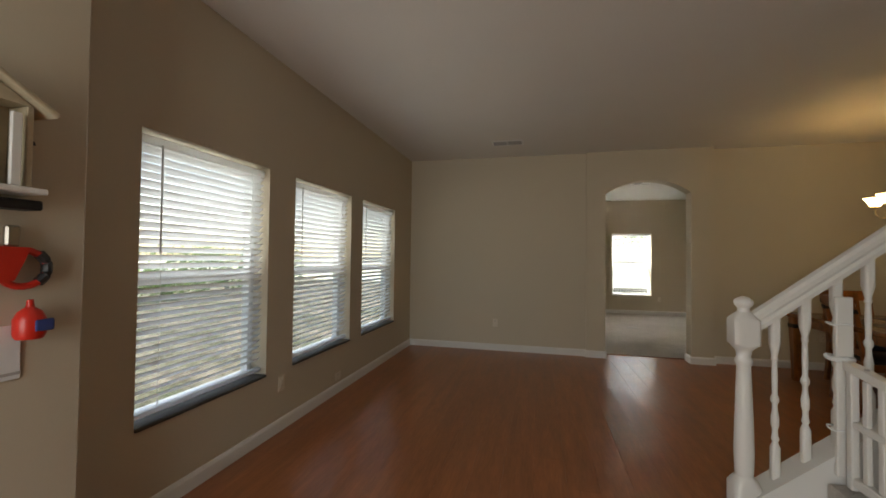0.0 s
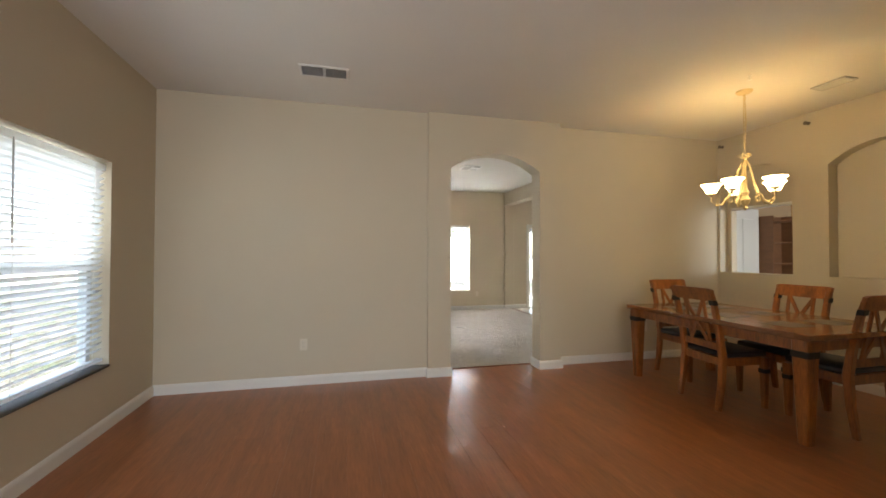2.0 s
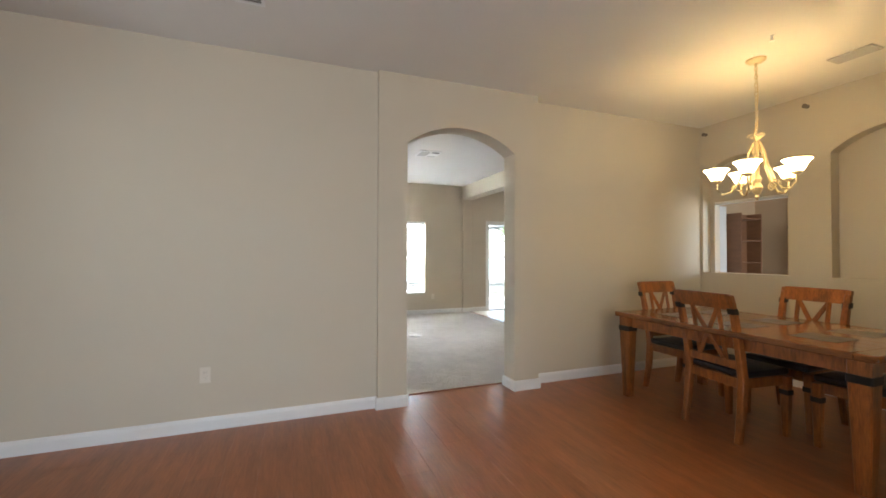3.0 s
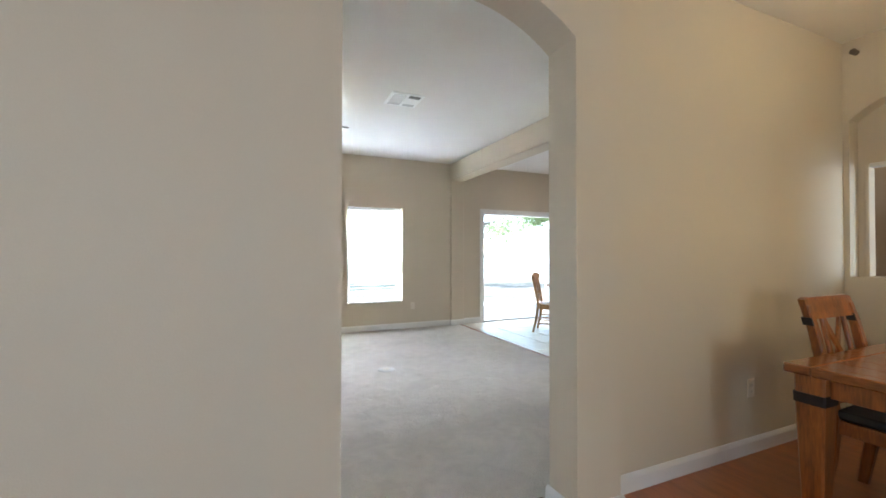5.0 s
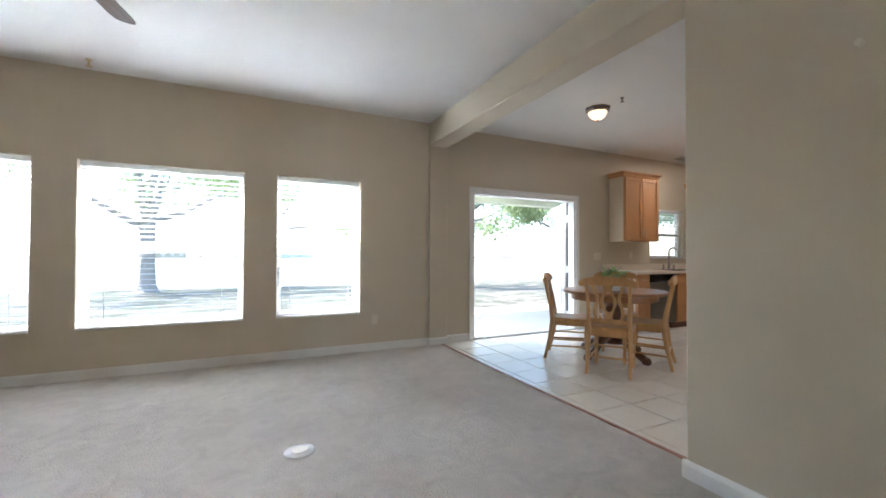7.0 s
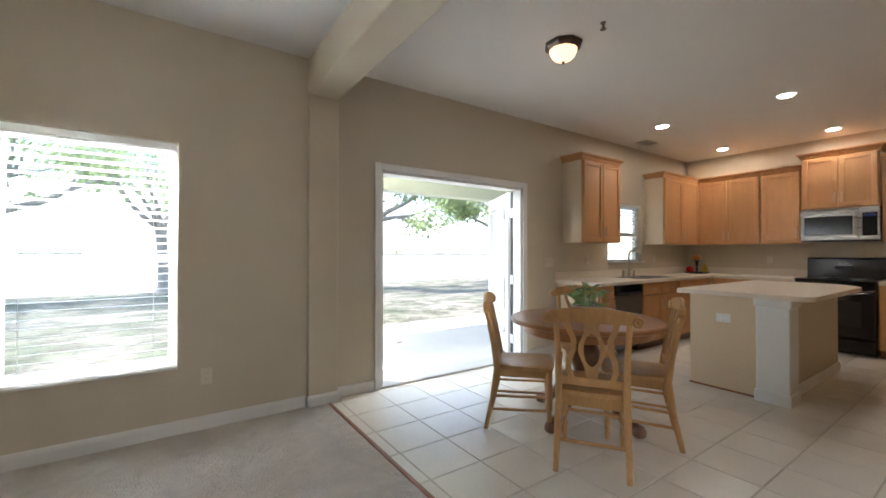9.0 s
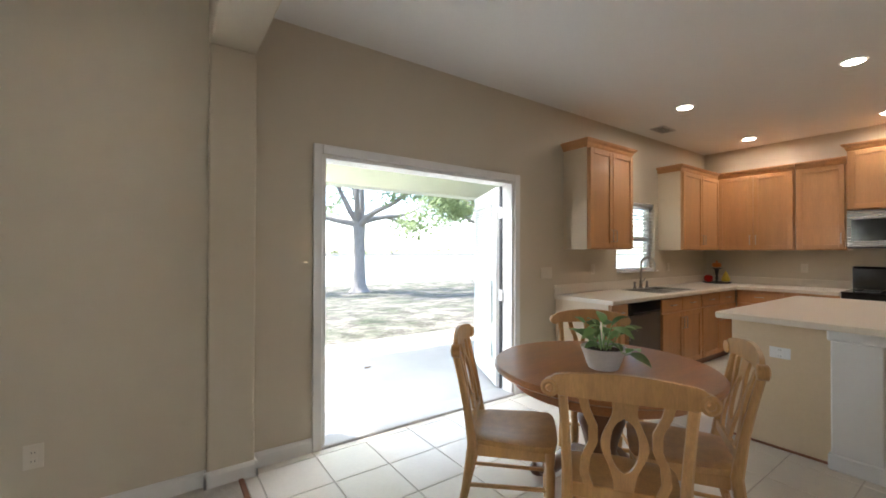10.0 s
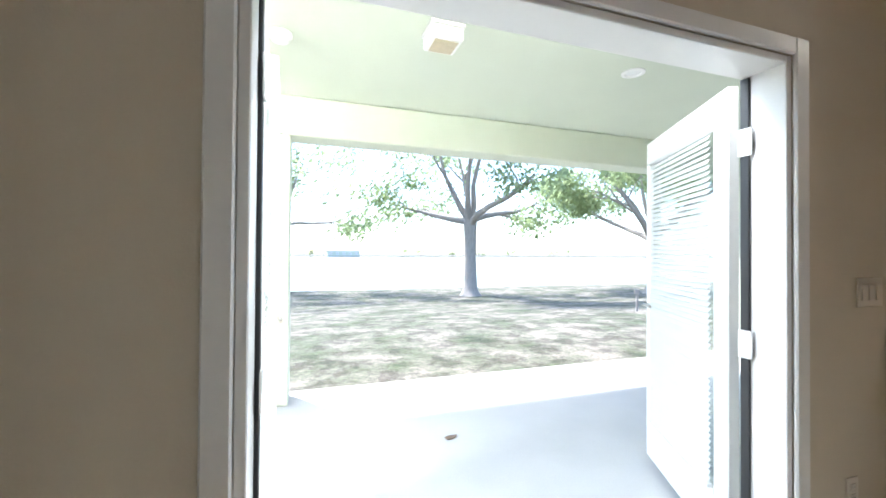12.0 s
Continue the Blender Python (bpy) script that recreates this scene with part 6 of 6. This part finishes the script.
part("handle", tube([(0.08, -0.622, 0.76), (0.08, -0.645, 0.76), (0.53, -0.645, 0.76), (0.53, -0.622, 0.76)], 0.008, 8), BLACK_MATT, dw)

counter = thing("counter_top", Matrix.Identity(4), "cream laminate worktop with low backsplash", "worktop")
SX0, SX1, SY0, SY1 = 8.12, 8.88, 9.36, 9.80
FRONT = 9.265
north = wall_mesh("x", 0.870, 0.910, 7.03, EAST - 0.001, FRONT, KITCHEN_N - 0.001, [(SX0, SX1, SY0, SY1)])
for v in north.verts:
    v.co.y, v.co.z = v.co.z, v.co.y
bmesh.ops.recalc_face_normals(north, faces=north.faces)
part("worktop", north, COUNTER, counter)
part("worktop", cube(9.875, EAST - 0.001, 8.305, FRONT - 0.0005, 0.870, 0.910, 0.003), COUNTER, counter)
part("worktop", cube(9.875, EAST - 0.001, 6.72, 7.525, 0.870, 0.910, 0.003), COUNTER, counter)
part("backsplash", cube(7.03, EAST - 0.021, KITCHEN_N - 0.02, KITCHEN_N - 0.0015, 0.9105, 1.01, 0.004), COUNTER, counter)
part("backsplash", cube(EAST - 0.02, EAST - 0.0015, 8.305, KITCHEN_N - 0.022, 0.9105, 1.01, 0.004), COUNTER, counter)
part("edge_strip", cube(7.028, 9.874, FRONT - 0.012, FRONT - 0.0005, 0.872, 0.9095, 0.004), COUNTER, counter)

sink = thing("kitchen_sink", Matrix.Identity(4), "stainless double-bowl kitchen sink", "sink")
part("rim", wall_mesh("x", 0.909, 0.915, SX0 - 0.02, SX1 + 0.02, SY0 - 0.02, SY1 + 0.02, [(SX0 + 0.012, 8.485, SY0 + 0.012, SY1 - 0.05), (8.515, SX1 - 0.012, SY0 + 0.012, SY1 - 0.05)]), STEEL, sink)
rim = sink.children[0]
for v in rim.data.vertices:
    v.co.y, v.co.z = v.co.z, v.co.y
rim.data.flip_normals()
for x0, x1 in ((SX0 + 0.008, 8.489), (8.511, SX1 - 0.008)):
    bm = bmesh.new()
    for a, b, c, d, e, f in ((x0, x1, SY0 + 0.008, SY1 - 0.046, 0.73, 0.735), (x0, x0 + 0.004, SY0 + 0.008, SY1 - 0.046, 0.735, 0.909), (x1 - 0.004, x1, SY0 + 0.008, SY1 - 0.046, 0.735, 0.909), (x0 + 0.004, x1 - 0.004, SY0 + 0.008, SY0 + 0.012, 0.735, 0.909), (x0 + 0.004, x1 - 0.004, SY1 - 0.05, SY1 - 0.046, 0.735, 0.909)):
        box(bm, a, b, c, d, e, f)
    part("bowl", bm, STEEL, sink, "stainless bowl")
tap = thing("kitchen_tap", pose(8.50, 9.80, 0.915), "chrome gooseneck kitchen tap", "tap")
part("base", lathe([(0.03, 0), (0.03, 0.008), (0.018, 0.014), (0.016, 0.10)], 18), STEEL, tap, "", True)
part("spout", tube([(0, 0, 0.09), (0, 0, 0.29)] + [(0, -0.085 + 0.085 * math.cos(a), 0.29 + 0.085 * math.sin(a)) for a in (math.pi * i / 10 for i in range(1, 11))] + [(0, -0.17, 0.21)], 0.015, 10), NICKEL, tap, "", True)
part("lever", tube([(0.016, 0, 0.07), (0.05, 0, 0.085), (0.09, -0.01, 0.12)], 0.007, 8), STEEL, tap, "", True)
for k, x in enumerate((0.14, -0.14)):
    part("spray" if k else "soap_pump", lathe([(0.018, 0), (0.016, 0.02), (0.011, 0.05), (0.014, 0.075), (0.006, 0.085)], 14, None, (x, 0, 0)), STEEL, tap, "", True)

fruit = thing("fruit_tray", pose(10.30, 9.66, 0.911), "black tiered stand with painted fruit", "ornament")
part("tray", lathe([(0.15, 0), (0.172, 0.006), (0.178, 0.02), (0.170, 0.022), (0.16, 0.01)], 24), IRON, fruit, "black metal tray", True)
part("stand", lathe([(0.02, 0.01), (0.012, 0.05), (0.03, 0.07), (0.012, 0.09), (0.03, 0.20), (0.07, 0.215), (0.06, 0.22)], 18), IRON, fruit, "black turned stand", True)
part("apple", lathe([(0.01, 0.012), (0.045, 0.025), (0.058, 0.06), (0.05, 0.10), (0.02, 0.115), (0.006, 0.105)], 20, None, (-0.06, 0.085, 0)), RED_FRUIT, fruit, "red glazed apple", True)
part("pear", lathe([(0.01, 0.012), (0.05, 0.03), (0.056, 0.06), (0.04, 0.10), (0.024, 0.14), (0.012, 0.155), (0.003, 0.18)], 20, None, (0.065, -0.09, 0)), YELLOW_FRUIT, fruit, "yellow glazed pear", True)
part("pumpkin", lathe([(0.01, 0.222), (0.05, 0.232), (0.064, 0.257), (0.05, 0.287), (0.015, 0.297), (0.008, 0.325)], 20), ORANGE_FRUIT, fruit, "orange glazed pumpkin", True)

mw = thing("microwave", pose(EAST, 7.92, 1.40, 0, 0, -90), "stainless over-range microwave under the cabinet", "microwave")
part("body", cube(-0.372, 0.372, -0.36, -0.001, 0, 0.43, 0.004), BLACK_MATT, mw)
part("door", cube(-0.372, 0.20, -0.395, -0.361, 0.02, 0.425, 0.008, 2), STEEL, mw, "stainless door frame")
part("window", cube(-0.335, 0.135, -0.399, -0.3955, 0.085, 0.33, 0.002), BLACK_GLOSS, mw, "black glass window")
part("control_panel", cube(0.203, 0.372, -0.395, -0.361, 0.02, 0.425, 0.006), STEEL, mw, "stainless control panel")
part("keypad", cube(0.222, 0.352, -0.399, -0.3955, 0.07, 0.36, 0.002), BLACK_GLOSS, mw, "black keypad")
part("display", cube(0.24, 0.335, -0.4005, -0.3992, 0.31, 0.345, 0), BLUE_CLOTH, mw)
part("handle", tube([(0.165, -0.395, 0.06), (0.165, -0.435, 0.08), (0.165, -0.435, 0.37), (0.165, -0.395, 0.39)], 0.012, 10), STEEL, mw, "stainless bar handle", True)
part("vent_grille", cube(-0.36, 0.36, -0.393, -0.361, 0.001, 0.018, 0.002), BLACK_MATT, mw)

rg = thing("cooking_range", pose(EAST, 7.915, 0, 0, 0, -90), "black freestanding cooking range", "range")
part("body", cube(-0.378, 0.378, -0.66, -0.02, 0.02, 0.905, 0.006), BLACK_GLOSS, rg)
part("cooktop", cube(-0.38, 0.38, -0.69, -0.10, 0.906, 0.922, 0.006), BLACK_GLOSS, rg, "black glass cooktop")
part("oven_door", cube(-0.37, 0.37, -0.70, -0.661, 0.22, 0.80, 0.012, 2), BLACK_GLOSS, rg, "black oven door")
part("oven_window", cube(-0.25, 0.25, -0.703, -0.7005, 0.36, 0.66, 0.001), BLACK_MATT, rg)
part("oven_handle", tube([(-0.32, -0.70, 0.755), (-0.32, -0.745, 0.76), (0.32, -0.745, 0.76), (0.32, -0.70, 0.755)], 0.013, 10), BLACK_GLOSS, rg, "", True)
part("drawer", cube(-0.37, 0.37, -0.70, -0.661, 0.05, 0.20, 0.01, 2), BLACK_GLOSS, rg)
bm = bmesh.new()
prism(bm, [(-0.10, 0.923), (-0.012, 0.923), (-0.012, 1.19), (-0.07, 1.19), (-0.098, 1.165)], -0.378, 0.378, lambda u, v, d: (d, u, v))
panel = part("backguard", bm, BLACK_GLOSS, rg, "black control backguard")
part("badge", cube(-0.04, 0.04, -0.1025, -0.0985, 1.115, 1.125, 0.001), STEEL, panel)
part("clock", cube(-0.09, 0.09, -0.103, -0.1, 1.03, 1.08, 0.001), BLACK_MATT, panel)
for x in (-0.31, -0.22, 0.22, 0.31):
    part("knob", tube([(x, -0.099, 1.05), (x, -0.122, 1.05)], 0.019, 14), BLACK_GLOSS, panel, "", True)
for x, y, r in ((-0.19, -0.53, 0.10), (0.19, -0.53, 0.08), (-0.19, -0.26, 0.08), (0.19, -0.26, 0.10)):
    part("burner", lathe([(r, 0.9222), (r, 0.9235), (r * 0.9, 0.9238), (r * 0.9, 0.923)], 28, None, (x, y, 0)), BLACK_MATT, rg, "", True)

island = thing("kitchen_island", Matrix.Identity(4), "cream painted kitchen island with corner column", "kitchen island")
IX0, IX1, IY0, IY1 = 7.215, 8.93, 7.66, 8.40
part("body", cube(IX0, IX1, IY0 + 0.03, IY1, 0, 0.872, 0.004), PAINT, island, "beige painted island body")
part("end_panel", cube(IX0 - 0.012, IX0 - 0.001, 7.86, IY1 + 0.004, 0.012, 0.865, 0.003), PANEL, island, "plain tan end panel")
part("shoe_strip", cube(IX0 - 0.022, IX0 - 0.013, 7.86, IY1 + 0.01, 0.0, 0.018, 0.004), STRIP_WOOD, island, "reddish wood shoe strip")
col = part("column", cube(7.14, 7.36, 7.625, 7.855, 0, 0.80, 0.008), TRIM, island, "white square corner column")
part("column_cap", cube(7.125, 7.375, 7.61, 7.87, 0.80, 0.872, 0.012, 2), TRIM, col)
part("column_base", cube(7.128, 7.372, 7.613, 7.867, 0.0, 0.10, 0.008), TRIM, col)
part("baseboard", cube(7.373, IX1, IY0 + 0.012, IY0 + 0.029, 0, 0.095, 0.004), TRIM, island)
bm = bmesh.new()
pts = []
X0, X1, Y0, Y1 = 7.04, 9.02, 7.46, 8.46
for cx, cy, r, a0 in ((X0 + 0.30, Y0 + 0.10, 0.10, 180), (X1 - 0.42, Y0 + 0.42, 0.42, 270), (X1 - 0.06, Y1 - 0.06, 0.06, 0), (X0 + 0.03, Y1 - 0.03, 0.03, 90)):
    for i in range(9):
        a = radians(a0 + 90 * i / 8)
        pts.append((cx + r * math.cos(a) - (0.20 if a0 == 180 else 0), cy + r * math.sin(a)))
prism(bm, pts, 0.873, 0.915, lambda u, v, d: (u, v, d))
edges = [e for e in bm.edges if abs(e.verts[0].co.z - e.verts[1].co.z) < 1e-6]
bmesh.ops.bevel(bm, geom=edges, offset=0.006, segments=2, profile=0.5, affect="EDGES")
part("island_top", bm, COUNTER, island, "cream laminate top with rounded end")
wall_plate(pose(IX0 - 0.012, 8.12, 0.66, 0, 0, -90), "white double outlet plate on the island end", "outlet", 0.115, 0.075, WHITE_METAL)

# ---- loose things on the carpet ----
disc = thing("floor_outlet_cover", pose(2.161, 7.623, 0.007), "round white cover plate in the carpet", "floor cover")
part("plate", lathe([(0.085, -0.004), (0.085, 0.004), (0.075, 0.009), (0.01, 0.010)], 32), POT, disc, "", True)
part("cap", lathe([(0.045, 0.0095), (0.045, 0.012), (0.01, 0.0125)], 24), PLASTIC, disc, "", True)

# ---- floor pieces ----
rng = random.Random(9)
W, L, GAP = 0.192, 1.21, 0.0003
plank_meshes = {}
x = WEST + 0.001
row = 0
while x < DINING_E - 0.01:
    w = min(W, DINING_E - x)
    y = -3.0 - rng.uniform(0, 1.0)
    while y < 5.096:
        a, b = max(y, -2.999), min(y + L, 5.097)
        if b - a > 0.03:
            dims = (round(w, 3), round(b - a, 3))
            if dims not in plank_meshes:
                plank_meshes[dims] = mesh_of("plank", cube(-w / 2 + GAP, w / 2 - GAP, -(b - a) / 2 + GAP, (b - a) / 2 - GAP, -0.0115, 0, 0), LAMINATE)
            o = part("plank", plank_meshes[dims], None, floor_under)
            o.location = (x + w / 2, (a + b) / 2, 0)
        y += L
    x += W
PITCH = 0.356
tile_meshes = {}
i0, j0 = math.floor((4.13 - 4.56) / PITCH), math.floor((6.35 - 9.13) / PITCH)
for i in range(i0, 18):
    for j in range(j0, 4):
        a, b = max(4.131, 4.56 + PITCH * i), min(EAST, 4.56 + PITCH * (i + 1))
        c, d = max(6.351, 9.13 + PITCH * j), min(KITCHEN_N, 9.13 + PITCH * (j + 1))
        if b - a < 0.03 or d - c < 0.03:
            continue
        dims = (round(b - a, 3), round(d - c, 3))
        if dims not in tile_meshes:
            w, h = (b - a) / 2 - 0.0035, (d - c) / 2 - 0.0035
            tile_meshes[dims] = mesh_of("tile", cube(-w, w, -h, h, -0.012, 0, 0.002), TILE)
        o = part("tile", tile_meshes[dims], None, floor_tiled)
        o.matrix_basis = pose((a + b) / 2, (c + d) / 2, rng.uniform(-0.0004, 0.0004), rng.uniform(-0.08, 0.08), rng.uniform(-0.08, 0.08))
